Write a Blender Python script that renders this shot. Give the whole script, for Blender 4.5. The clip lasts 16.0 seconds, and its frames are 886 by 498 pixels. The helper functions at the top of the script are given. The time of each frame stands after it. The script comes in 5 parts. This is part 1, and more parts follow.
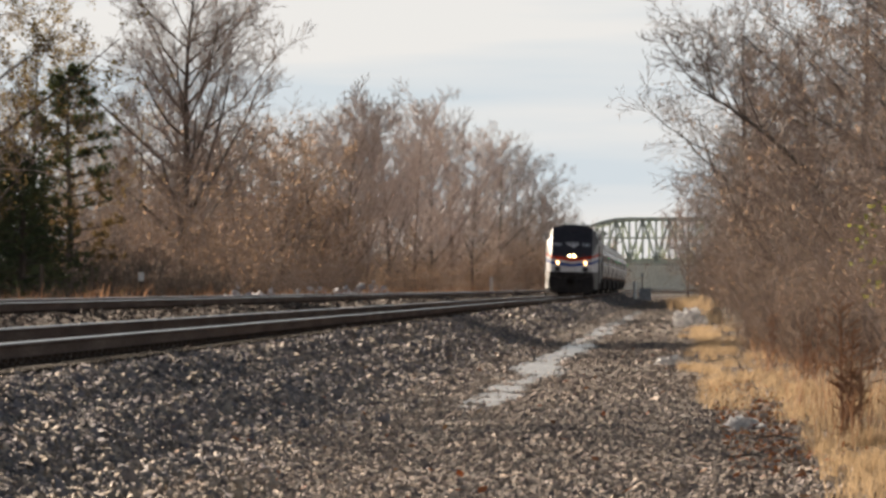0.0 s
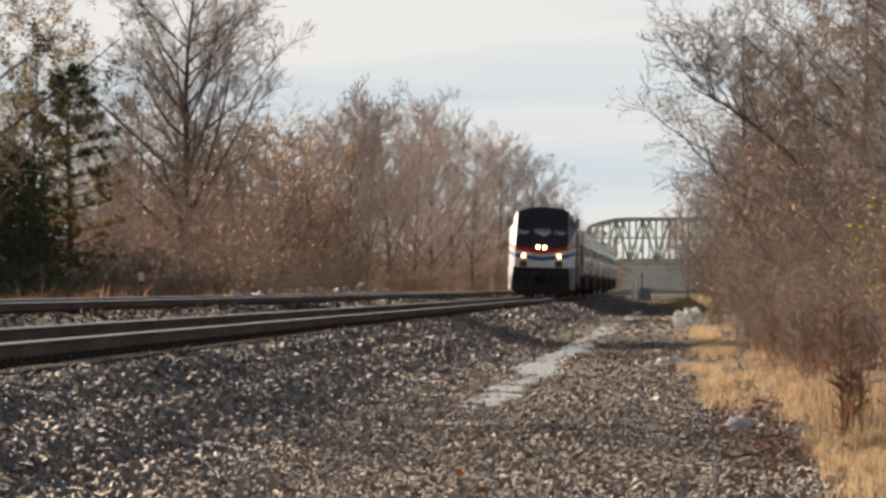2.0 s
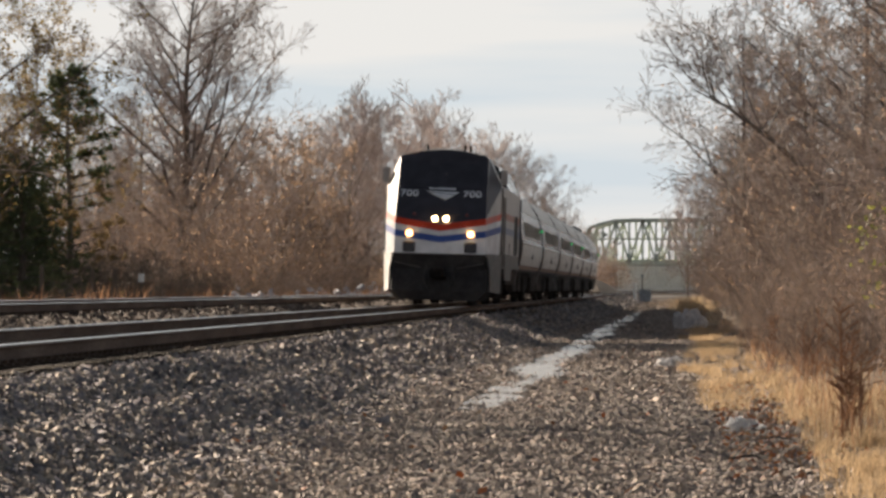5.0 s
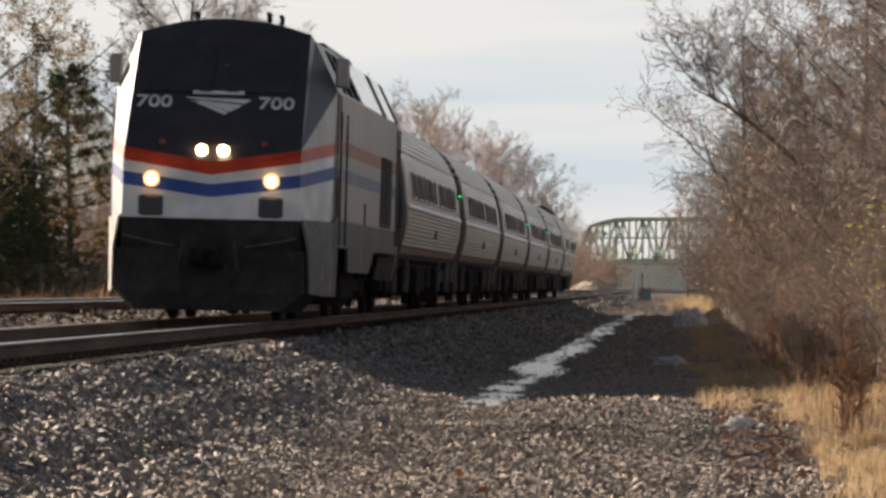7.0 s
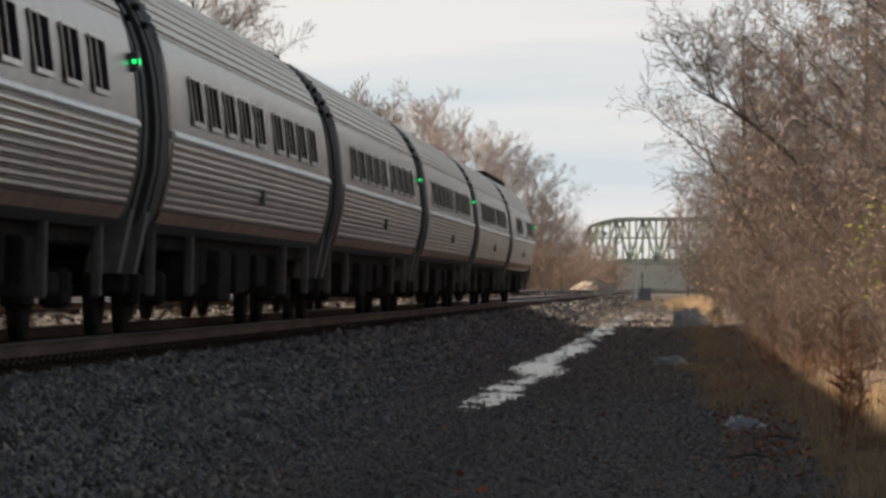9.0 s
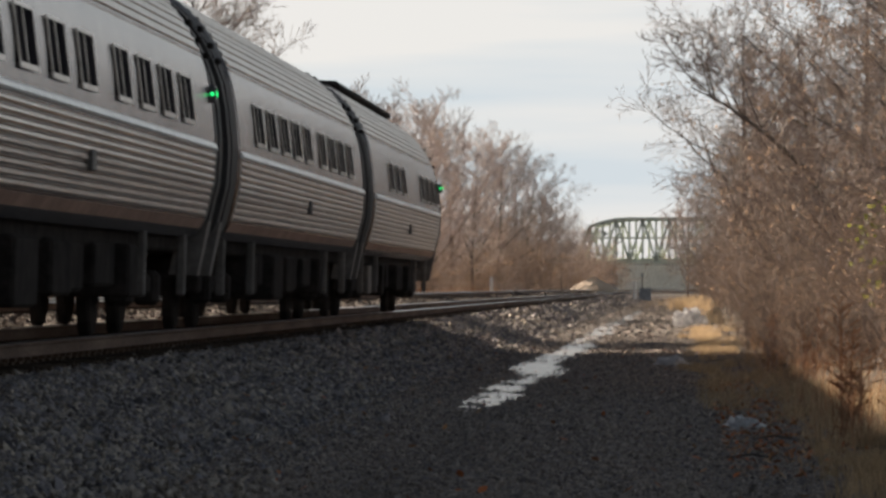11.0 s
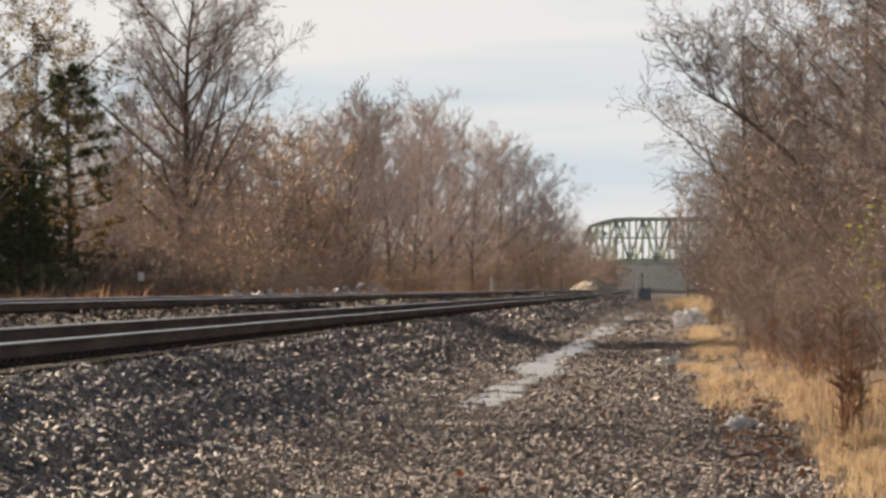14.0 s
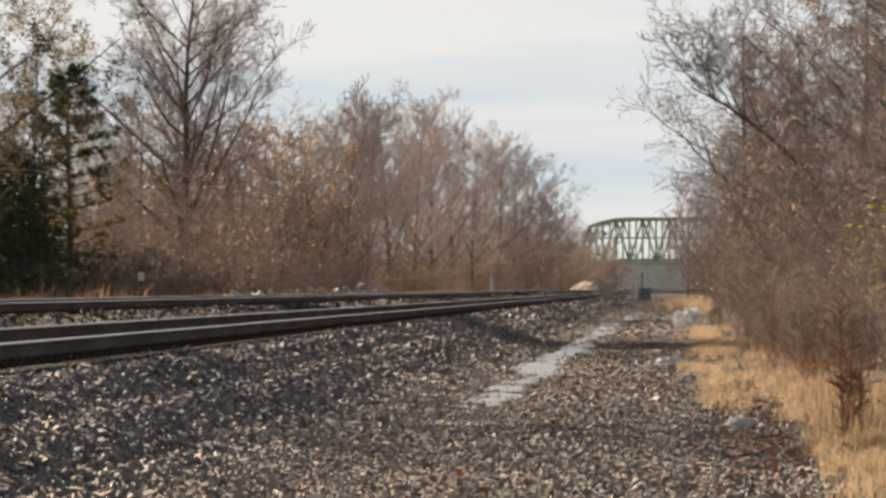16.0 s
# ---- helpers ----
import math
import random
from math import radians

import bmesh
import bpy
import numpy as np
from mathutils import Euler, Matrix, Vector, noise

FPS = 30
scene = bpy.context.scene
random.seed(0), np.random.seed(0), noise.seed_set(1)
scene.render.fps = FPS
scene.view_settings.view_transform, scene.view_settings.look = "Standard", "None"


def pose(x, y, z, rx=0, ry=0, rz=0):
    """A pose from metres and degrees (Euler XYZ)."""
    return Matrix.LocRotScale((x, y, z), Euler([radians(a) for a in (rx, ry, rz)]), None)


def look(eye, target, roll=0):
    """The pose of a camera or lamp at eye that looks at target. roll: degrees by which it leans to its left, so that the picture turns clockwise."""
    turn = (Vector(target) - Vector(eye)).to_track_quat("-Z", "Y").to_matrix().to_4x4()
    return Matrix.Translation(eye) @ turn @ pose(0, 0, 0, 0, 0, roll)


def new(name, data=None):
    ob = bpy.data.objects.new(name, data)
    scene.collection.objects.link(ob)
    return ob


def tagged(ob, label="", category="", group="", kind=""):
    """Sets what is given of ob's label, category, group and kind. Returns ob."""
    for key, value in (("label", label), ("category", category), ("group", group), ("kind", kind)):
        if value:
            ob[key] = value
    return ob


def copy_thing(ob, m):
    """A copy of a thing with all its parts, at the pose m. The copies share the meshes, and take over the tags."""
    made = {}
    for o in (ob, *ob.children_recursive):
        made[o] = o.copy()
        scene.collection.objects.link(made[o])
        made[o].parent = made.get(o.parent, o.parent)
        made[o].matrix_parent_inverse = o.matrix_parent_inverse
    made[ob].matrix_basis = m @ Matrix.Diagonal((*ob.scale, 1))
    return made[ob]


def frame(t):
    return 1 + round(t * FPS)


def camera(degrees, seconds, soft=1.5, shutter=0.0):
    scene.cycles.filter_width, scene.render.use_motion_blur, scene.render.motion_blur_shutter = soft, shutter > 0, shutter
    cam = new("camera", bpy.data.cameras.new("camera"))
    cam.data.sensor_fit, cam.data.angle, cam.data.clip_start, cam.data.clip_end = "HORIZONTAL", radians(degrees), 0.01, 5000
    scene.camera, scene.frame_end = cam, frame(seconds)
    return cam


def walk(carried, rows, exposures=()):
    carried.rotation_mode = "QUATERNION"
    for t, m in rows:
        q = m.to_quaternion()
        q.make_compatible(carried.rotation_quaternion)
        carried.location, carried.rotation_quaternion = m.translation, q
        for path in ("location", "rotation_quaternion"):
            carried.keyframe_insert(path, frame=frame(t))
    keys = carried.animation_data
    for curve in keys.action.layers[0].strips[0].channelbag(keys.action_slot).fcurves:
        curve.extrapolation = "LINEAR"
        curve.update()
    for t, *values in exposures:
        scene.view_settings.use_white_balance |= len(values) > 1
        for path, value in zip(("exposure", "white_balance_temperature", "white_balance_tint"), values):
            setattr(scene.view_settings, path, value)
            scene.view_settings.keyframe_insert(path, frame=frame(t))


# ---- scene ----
# ---- camera: a tripod beside the line, long lens ----
cam = camera(9.546, 16.0, soft=3.0, shutter=0.15)
EYE_Z = 0.47
PITCH, YAW = 90.418, 2.549


def aim(up=0.0):
    return pose(0, 0, EYE_Z, PITCH + up, 0, YAW)


walk(cam, [(0, aim()), (2.0, aim()), (2.4, aim(0.012)), (2.8, aim(0.0185)), (4.2, aim(0.0185)), (5.6, aim(0.004)), (6.3, aim()), (16, aim())],
     exposures=[(0, 1.42), (16, 1.42)])

# ---- light: low winter sun from ahead on the side of the far track, thin bright cloud ----
SUN_TO = Vector((-0.44, 0.90, 0.262)).normalized()   # towards the sun
world = bpy.data.worlds.new("sky")
scene.world = world
world.use_nodes = True
wt = world.node_tree
wt.nodes.clear()
w_out = wt.nodes.new("ShaderNodeOutputWorld")
w_bg = wt.nodes.new("ShaderNodeBackground")
w_sky = wt.nodes.new("ShaderNodeTexSky")
w_sky.sky_type, w_sky.sun_disc = "NISHITA", False
w_sky.sun_elevation = math.asin(SUN_TO.z)
w_sky.sun_rotation = math.atan2(SUN_TO.x, SUN_TO.y)
w_sky.air_density, w_sky.dust_density = 1.0, 2.0
w_co = wt.nodes.new("ShaderNodeTexCoord")
w_map = wt.nodes.new("ShaderNodeMapping")
w_map.inputs["Scale"].default_value = (3, 3, 42)
w_noise = wt.nodes.new("ShaderNodeTexNoise")
w_noise.inputs["Scale"].default_value, w_noise.inputs["Detail"].default_value = 1.6, 6
w_ramp = wt.nodes.new("ShaderNodeValToRGB")
w_ramp.color_ramp.elements[0].position, w_ramp.color_ramp.elements[1].position = 0.42, 0.60
w_ramp.color_ramp.elements[0].color, w_ramp.color_ramp.elements[1].color = (4.85, 5.42, 5.85, 1), (6.25, 6.2, 6.1, 1)     # thin cloud: grey-blue streaks and white
w_sep = wt.nodes.new("ShaderNodeSeparateXYZ")
w_high = wt.nodes.new("ShaderNodeValToRGB")                        # the cloud sheet thins out overhead
w_high.color_ramp.elements[0].position, w_high.color_ramp.elements[1].position = 0.10, 0.34
w_high.color_ramp.elements[0].color, w_high.color_ramp.elements[1].color = (0.96,) * 3 + (1,), (0.06,) * 3 + (1,)
w_mix = wt.nodes.new("ShaderNodeMixRGB")
w_dim = wt.nodes.new("ShaderNodeMixRGB")
w_dim.blend_type = "MULTIPLY"
w_dim.inputs["Fac"].default_value, w_dim.inputs["Color2"].default_value = 1.0, (0.40, 0.40, 0.40, 1)
w_bg.inputs["Strength"].default_value = 0.05
wt.links.new(w_co.outputs["Generated"], w_map.inputs["Vector"])
wt.links.new(w_co.outputs["Generated"], w_sep.inputs[0])
wt.links.new(w_sep.outputs["Z"], w_high.inputs["Fac"])
wt.links.new(w_map.outputs[0], w_noise.inputs["Vector"])
wt.links.new(w_noise.outputs["Fac"], w_ramp.inputs["Fac"])
wt.links.new(w_high.outputs["Color"], w_mix.inputs["Fac"])
wt.links.new(w_ramp.outputs["Color"], w_mix.inputs["Color2"])
wt.links.new(w_sky.outputs["Color"], w_dim.inputs["Color1"])
wt.links.new(w_dim.outputs[0], w_mix.inputs["Color1"])
wt.links.new(w_mix.outputs[0], w_bg.inputs["Color"])
wt.links.new(w_bg.outputs[0], w_out.inputs["Surface"])

sun_data = bpy.data.lights.new("sun", "SUN")
sun_data.energy, sun_data.angle, sun_data.color = 5.0, radians(0.6), (1.0, 0.83, 0.655)
sun = new("sun", sun_data)
sun.matrix_basis = look(SUN_TO * 100, (0, 0, 0))


# ---- materials ----
def surface(name, a, b, scale=4.0, rough=0.8, metal=0.0, bump=0.0, fine=60.0, island=0.0, each=0.0, stretch=(1, 1, 1), c=None, spec=0.5, through_light=0.0):
    """A procedural surface: colours a and b in patches, finer grain c, bump, and a change of value by piece or by object."""
    m = bpy.data.materials.new(name)
    m.use_nodes = True
    t = m.node_tree
    n, l = t.nodes, t.links
    p = n["Principled BSDF"]
    p.inputs["Roughness"].default_value, p.inputs["Metallic"].default_value = rough, metal
    p.inputs["Specular IOR Level"].default_value = spec
    co, mp = n.new("ShaderNodeTexCoord"), n.new("ShaderNodeMapping")
    mp.inputs["Scale"].default_value = stretch
    l.new(co.outputs["Object"], mp.inputs["Vector"])
    n1, n2 = n.new("ShaderNodeTexNoise"), n.new("ShaderNodeTexNoise")
    for k, s in ((n1, scale), (n2, fine)):
        k.inputs["Scale"].default_value, k.inputs["Detail"].default_value = s, 5
        l.new(mp.outputs[0], k.inputs["Vector"])
    r1 = n.new("ShaderNodeValToRGB")
    r1.color_ramp.elements[0].position, r1.color_ramp.elements[1].position = 0.36, 0.66
    r1.color_ramp.elements[0].color, r1.color_ramp.elements[1].color = (*a, 1), (*b, 1)
    l.new(n1.outputs["Fac"], r1.inputs["Fac"])
    out = r1.outputs["Color"]
    r2 = n.new("ShaderNodeValToRGB")
    r2.color_ramp.elements[0].position, r2.color_ramp.elements[1].position = 0.45, 0.62
    mx = n.new("ShaderNodeMixRGB")
    mx.blend_type = "MIX" if c else "MULTIPLY"
    if c:
        mx.inputs["Color2"].default_value = (*c, 1)
        l.new(n2.outputs["Fac"], r2.inputs["Fac"])
        l.new(r2.outputs["Color"], mx.inputs["Fac"])
    else:
        r2.color_ramp.elements[0].color, r2.color_ramp.elements[1].color = (0.72,) * 3 + (1,), (1, 1, 1, 1)
        l.new(n2.outputs["Fac"], r2.inputs["Fac"])
        l.new(r2.outputs["Color"], mx.inputs["Color2"])
        mx.inputs["Fac"].default_value = 0.8
    l.new(out, mx.inputs["Color1"])
    out = mx.outputs[0]
    for amount, node, socket in ((island, "ShaderNodeNewGeometry", "Random Per Island"), (each, "ShaderNodeObjectInfo", "Random")):
        if amount:
            g, mr, hs = n.new(node), n.new("ShaderNodeMapRange"), n.new("ShaderNodeHueSaturation")
            mr.inputs["To Min"].default_value, mr.inputs["To Max"].default_value = 1 - amount, 1 + amount
            l.new(g.outputs[socket], mr.inputs["Value"])
            l.new(mr.outputs[0], hs.inputs["Value"])
            l.new(out, hs.inputs["Color"])
            out = hs.outputs[0]
    l.new(out, p.inputs["Base Color"])
    if bump:
        bp = n.new("ShaderNodeBump")
        bp.inputs["Strength"].default_value, bp.inputs["Distance"].default_value = bump, 0.02
        l.new(n2.outputs["Fac"], bp.inputs["Height"])
        l.new(bp.outputs[0], p.inputs["Normal"])
    if through_light:
        tr, ms, outn = n.new("ShaderNodeBsdfTranslucent"), n.new("ShaderNodeMixShader"), n["Material Output"]
        l.new(out, tr.inputs["Color"])
        ms.inputs["Fac"].default_value = through_light
        l.new(p.outputs[0], ms.inputs[1])
        l.new(tr.outputs[0], ms.inputs[2])
        l.new(ms.outputs[0], outn.inputs["Surface"])
    return m


def pieces(name, colours, rough=0.9, bump=0.3):
    """Loose pieces (stones, leaves), each with a colour of its own."""
    m = surface(name, (1, 1, 1), (0.8, 0.8, 0.8), 12, rough, bump=bump, fine=90, spec=0.12)
    n, l = m.node_tree.nodes, m.node_tree.links
    g, r, mx = n.new("ShaderNodeNewGeometry"), n.new("ShaderNodeValToRGB"), n.new("ShaderNodeMixRGB")
    r.color_ramp.interpolation = "CONSTANT"
    while len(r.color_ramp.elements) < len(colours):
        r.color_ramp.elements.new(0.5)
    for i, cl in enumerate(colours):
        r.color_ramp.elements[i].position = i / len(colours)
        r.color_ramp.elements[i].color = (*cl, 1)
    l.new(g.outputs["Random Per Island"], r.inputs["Fac"])
    p = n["Principled BSDF"]
    old = p.inputs["Base Color"].links[0].from_socket
    mx.blend_type = "MULTIPLY"
    mx.inputs["Fac"].default_value = 1
    l.new(old, mx.inputs["Color1"])
    l.new(r.outputs["Color"], mx.inputs["Color2"])
    l.new(mx.outputs[0], p.inputs["Base Color"])
    return m


def glow(name, colour, strength):
    m = bpy.data.materials.new(name)
    m.use_nodes = True
    p = m.node_tree.nodes["Principled BSDF"]
    p.inputs["Base Color"].default_value = (*colour, 1)
    p.inputs["Emission Color"].default_value = (*colour, 1)
    p.inputs["Emission Strength"].default_value = strength
    return m


GRAVEL = surface("gravel_fines", (0.235, 0.2, 0.175), (0.345, 0.29, 0.245), 1.3, 0.95, bump=0.6, fine=26, c=(0.17, 0.155, 0.14), spec=0.05)
STONE = pieces("ballast_stone", [(0.235, 0.22, 0.233), (0.36, 0.33, 0.33), (0.49, 0.43, 0.37), (0.205, 0.196, 0.21), (0.42, 0.377, 0.35), (0.315, 0.29, 0.302), (0.50, 0.435, 0.365), (0.285, 0.258, 0.252)])
STONE_RUST = pieces("rust_stained_ballast", [(0.10, 0.08, 0.07), (0.16, 0.125, 0.105), (0.075, 0.062, 0.058), (0.21, 0.17, 0.14), (0.12, 0.10, 0.092), (0.26, 0.22, 0.19)])
RUST_FINES = surface("rust_stained_fines", (0.06, 0.043, 0.034), (0.105, 0.071, 0.052), 1.3, 0.95, bump=0.6, fine=26, spec=0.03)
CHIP = pieces("path_stone", [(0.345, 0.288, 0.256), (0.45, 0.38, 0.33), (0.245, 0.214, 0.207), (0.47, 0.40, 0.34), (0.385, 0.32, 0.275), (0.285, 0.247, 0.237)])
SOIL = surface("field_soil", (0.075, 0.055, 0.04), (0.16, 0.115, 0.075), 0.4, 0.95, bump=0.5, fine=6, spec=0.03)
WATER = surface("puddle_water", (0.05, 0.048, 0.045), (0.09, 0.085, 0.08), 2, 0.06, spec=0.8)
MUD = surface("wet_silt", (0.22, 0.205, 0.19), (0.34, 0.32, 0.295), 2, 0.27, bump=0.15, fine=22)
RAIL_SIDE = surface("rusty_rail_side", (0.13, 0.09, 0.072), (0.215, 0.155, 0.122), 3, 0.85, bump=0.2, fine=40, stretch=(1, 0.15, 1), spec=0.08)
RAIL_TOP = surface("polished_rail_head", (0.5, 0.5, 0.52), (0.62, 0.62, 0.63), 3, 0.3, 1.0, fine=30, stretch=(1, 0.1, 1))
TIE = surface("creosoted_wood", (0.045, 0.033, 0.025), (0.10, 0.075, 0.055), 4, 0.95, bump=0.5, fine=30, each=0.35, stretch=(0.3, 1, 1), spec=0.03)
IRON = surface("rusted_iron", (0.06, 0.04, 0.03), (0.12, 0.08, 0.055), 9, 0.85, spec=0.08)
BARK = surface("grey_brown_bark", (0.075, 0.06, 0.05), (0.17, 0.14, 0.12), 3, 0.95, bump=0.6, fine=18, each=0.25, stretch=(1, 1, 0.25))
TWIG = surface("brown_twig", (0.29, 0.23, 0.195), (0.50, 0.41, 0.355), 0.7, 0.9, island=0.55, each=0.2)
TWIG_DARK = surface("dark_twig", (0.22, 0.17, 0.145), (0.37, 0.285, 0.24), 0.7, 0.9, each=0.2)
TWIG_PALE = surface("pale_twig", (0.48, 0.395, 0.35), (0.66, 0.56, 0.50), 0.7, 0.9, each=0.2)
LEAF_BROWN = surface("dry_brown_leaf", (0.25, 0.168, 0.112), (0.43, 0.305, 0.21), 0.9, 0.8, island=0.45, each=0.2, through_light=0.5)
LEAF_GOLD = surface("yellowed_leaf", (0.22, 0.15, 0.055), (0.36, 0.27, 0.12), 0.9, 0.8, island=0.4, through_light=0.4)
LEAF_GREEN = surface("yellow_green_leaf", (0.16, 0.17, 0.035), (0.28, 0.27, 0.06), 0.9, 0.7, island=0.3, through_light=0.5)
NEEDLE = surface("pine_needle", (0.045, 0.066, 0.026), (0.13, 0.145, 0.058), 0.8, 0.7, island=0.4, through_light=0.2)
NEEDLE_DRY = surface("browned_pine_needle", (0.16, 0.11, 0.05), (0.25, 0.18, 0.08), 0.8, 0.8, island=0.3, through_light=0.3)
STRAW = surface("dry_straw_grass", (0.42, 0.30, 0.175), (0.60, 0.45, 0.285), 1.2, 0.85, island=0.35, through_light=0.45)
WEED = surface("rust_brown_weed", (0.28, 0.145, 0.08), (0.45, 0.27, 0.16), 3, 0.9, island=0.5, through_light=0.3)
LITTER = pieces("fallen_leaf", [(0.55, 0.18, 0.07), (0.42, 0.19, 0.10), (0.60, 0.30, 0.14), (0.36, 0.19, 0.11), (0.50, 0.33, 0.20)], 0.8)
CONCRETE = surface("weathered_concrete", (0.64, 0.64, 0.64), (0.74, 0.735, 0.73), 0.3, 0.9, fine=3)
PIER = surface("dark_weathered_pier", (0.22, 0.245, 0.275), (0.31, 0.335, 0.365), 0.3, 0.9, fine=3)
# the bridge green is lightened so that its colour carries the distance haze
GREEN_STEEL = surface("haze_paled_bridge_green", (0.60, 0.66, 0.53), (0.72, 0.75, 0.64), 0.5, 0.6, fine=4)
SAND = surface("tan_sand", (0.48, 0.35, 0.24), (0.62, 0.48, 0.34), 0.8, 0.95, bump=0.5, fine=8)
PLASTIC = surface("white_plastic_sheet", (0.78, 0.78, 0.80), (0.88, 0.88, 0.88), 3, 0.3, bump=0.4, fine=9, through_light=0.6)
SACK = surface("beige_woven_sack", (0.58, 0.50, 0.38), (0.70, 0.62, 0.50), 3, 0.8, bump=0.4, fine=20, through_light=0.5)
RAG = surface("grey_plastic_scrap", (0.60, 0.59, 0.58), (0.76, 0.75, 0.74), 5, 0.45, bump=0.5, fine=20)
POST_WHITE = surface("white_painted_post", (0.76, 0.76, 0.74), (0.84, 0.83, 0.80), 4, 0.7, fine=20)
POST_WOOD = surface("weathered_post_wood", (0.09, 0.07, 0.055), (0.16, 0.13, 0.10), 3, 0.9, fine=20, stretch=(1, 1, 0.2))
RUBBLE = pieces("pale_rubble", [(0.80, 0.81, 0.86), (0.62, 0.64, 0.70), (0.16, 0.16, 0.18), (0.86, 0.87, 0.90), (0.30, 0.30, 0.34)])


# ---- mesh building ----
class Shape:
    """Collects faces for one mesh."""

    def __init__(self):
        self.v, self.f, self.m = [], [], []

    def add(self, verts, faces, slot=0):
        n = len(self.v)
        self.v.extend(verts)
        self.f.extend([tuple(i + n for i in f) for f in faces])
        self.m.extend([slot] * len(faces))
        return self

    def box(self, x0, x1, y0, y1, z0, z1, cut=0.0, slot=0):
        """A box with its long edges cut off by cut metres (all upright and level edges of its ends)."""
        c = min(cut, (x1 - x0) * 0.45, (y1 - y0) * 0.45, (z1 - z0) * 0.45)
        if c <= 0:
            v = [(x, y, z) for z in (z0, z1) for y in (y0, y1) for x in (x0, x1)]
            return self.add(v, [(0, 2, 3, 1), (4, 5, 7, 6), (0, 1, 5, 4), (2, 6, 7, 3), (0, 4, 6, 2), (1, 3, 7, 5)], slot)
        rings = []
        for z, k in ((z0, c), (z0 + c, 0), (z1 - c, 0), (z1, c)):
            a, b, d, e = x0 + k, x1 - k, y0 + k, y1 - k
            rings.append([(a + c, d, z), (b - c, d, z), (b, d + c, z), (b, e - c, z), (b - c, e, z), (a + c, e, z), (a, e - c, z), (a, d + c, z)])
        return self.loft(rings, slot=slot)

    def loft(self, rings, slot=0, caps=True, closed=True):
        n = len(rings[0])
        f = []
        for r in range(len(rings) - 1):
            for i in range(n if closed else n - 1):
                j = (i + 1) % n
                f.append((r * n + i, r * n + j, (r + 1) * n + j, (r + 1) * n + i))
        if caps:
            f.append(tuple(range(n))[::-1])
            f.append(tuple(range((len(rings) - 1) * n, len(rings) * n)))
        return self.add([p for r in rings for p in r], f, slot)

    def tube(self, pts, radii, sides=5, slot=0, caps=False):
        rings = []
        for i, p in enumerate(pts):
            a, b = pts[max(i - 1, 0)], pts[min(i + 1, len(pts) - 1)]
            d = (b - a).normalized() if (b - a).length > 1e-9 else Vector((0, 0, 1))
            u = d.cross(Vector((0.31, 0.95, 0.05)) if abs(d.z) > 0.6 else Vector((0, 0, 1))).normalized()
            w = d.cross(u)
            r = radii[i]
            rings.append([tuple(p + (u * math.cos(k * math.tau / sides) + w * math.sin(k * math.tau / sides)) * r) for k in range(sides)])
        return self.loft(rings, slot, caps)

    def wheel(self, x, y, z, r, half, sides=24, slot=0):
        """A disc on an axle along x."""
        rings = []
        for dx, k in ((-half, 0.88), (-half, 1), (half * 0.6, 1), (half, 0.93)):
            rings.append([(x + dx, y + math.cos(i * math.tau / sides) * r * k, z + math.sin(i * math.tau / sides) * r * k) for i in range(sides)])
        return self.loft(rings, slot)

    def disc(self, x, y, z, r, depth, sides=20, slot=0):
        """A round lens or plug facing along -y."""
        rings = [[(x + math.cos(i * math.tau / sides) * r * k, y + dy, z + math.sin(i * math.tau / sides) * r * k) for i in range(sides)] for dy, k in ((depth, 1), (0, 1), (-depth * 0.4, 0.7))]
        return self.loft(rings, slot)

    def mesh(self, name, *mats, smooth=False):
        me = bpy.data.meshes.new(name)
        me.from_pydata([tuple(p) for p in self.v], [], self.f)
        for m in mats:
            me.materials.append(m)
        if len(mats) > 1:
            me.polygons.foreach_set("material_index", self.m)
        if smooth:
            me.polygons.foreach_set("use_smooth", [True] * len(me.polygons))
        me.update()
        return me


def part(name, shape, mats, parent=None, label="", smooth=False):
    mats = mats if isinstance(mats, (list, tuple)) else [mats]
    ob = new(name, shape.mesh(name, *mats, smooth=smooth) if isinstance(shape, Shape) else shape)
    ob.parent = parent
    return tagged(ob, label)


def thing(name, label, category, group="", m=None, kind=""):
    ob = new(name)
    if m is not None:
        ob.matrix_basis = m
    return tagged(ob, label, category, group, kind)


# ---- ground ----
def bend(y):
    """The line swings off to the near side far away."""
    return max(0.0, y - 640.0) ** 2 / 2400.0


PROFILE = [(-900, -1.2), (-60, -0.95), (-20, -0.62), (-15.5, -0.5), (-13.2, -0.02), (-12.5, 0.05), (-9.7, 0.04), (-9.2, -0.02), (-8.5, -0.17), (-8.0, -0.175),
           (-5.15, -0.235), (-4.9, -0.275), (-4.5, -0.47), (-4.15, -0.50), (-3.65, -0.72), (-3.1, -0.78), (-2.8, -0.80), (-2.45, -0.842), (-2.1, -0.845), (-1.75, -0.812), (-1.4, -0.785),
           (-0.6, -0.775), (0.6, -0.77), (1.4, -0.72), (2.4, -0.62), (4, -0.5), (8, -0.4), (60, -0.2), (900, 0.2)]
PX, PZ = [p[0] for p in PROFILE], [p[1] for p in PROFILE]


def height(x, y):
    z = float(np.interp(x, PX, PZ))
    if -4.9 < x < 3:
        z += 0.035 * noise.noise((x * 0.8, y * 0.11, 1.0)) + 0.022 * noise.noise((x * 2.3, y * 0.7, 4.0))
    elif x <= -15 or x >= 3:
        z += 0.15 * noise.noise((x * 0.2, y * 0.05, 2.0))
    return z


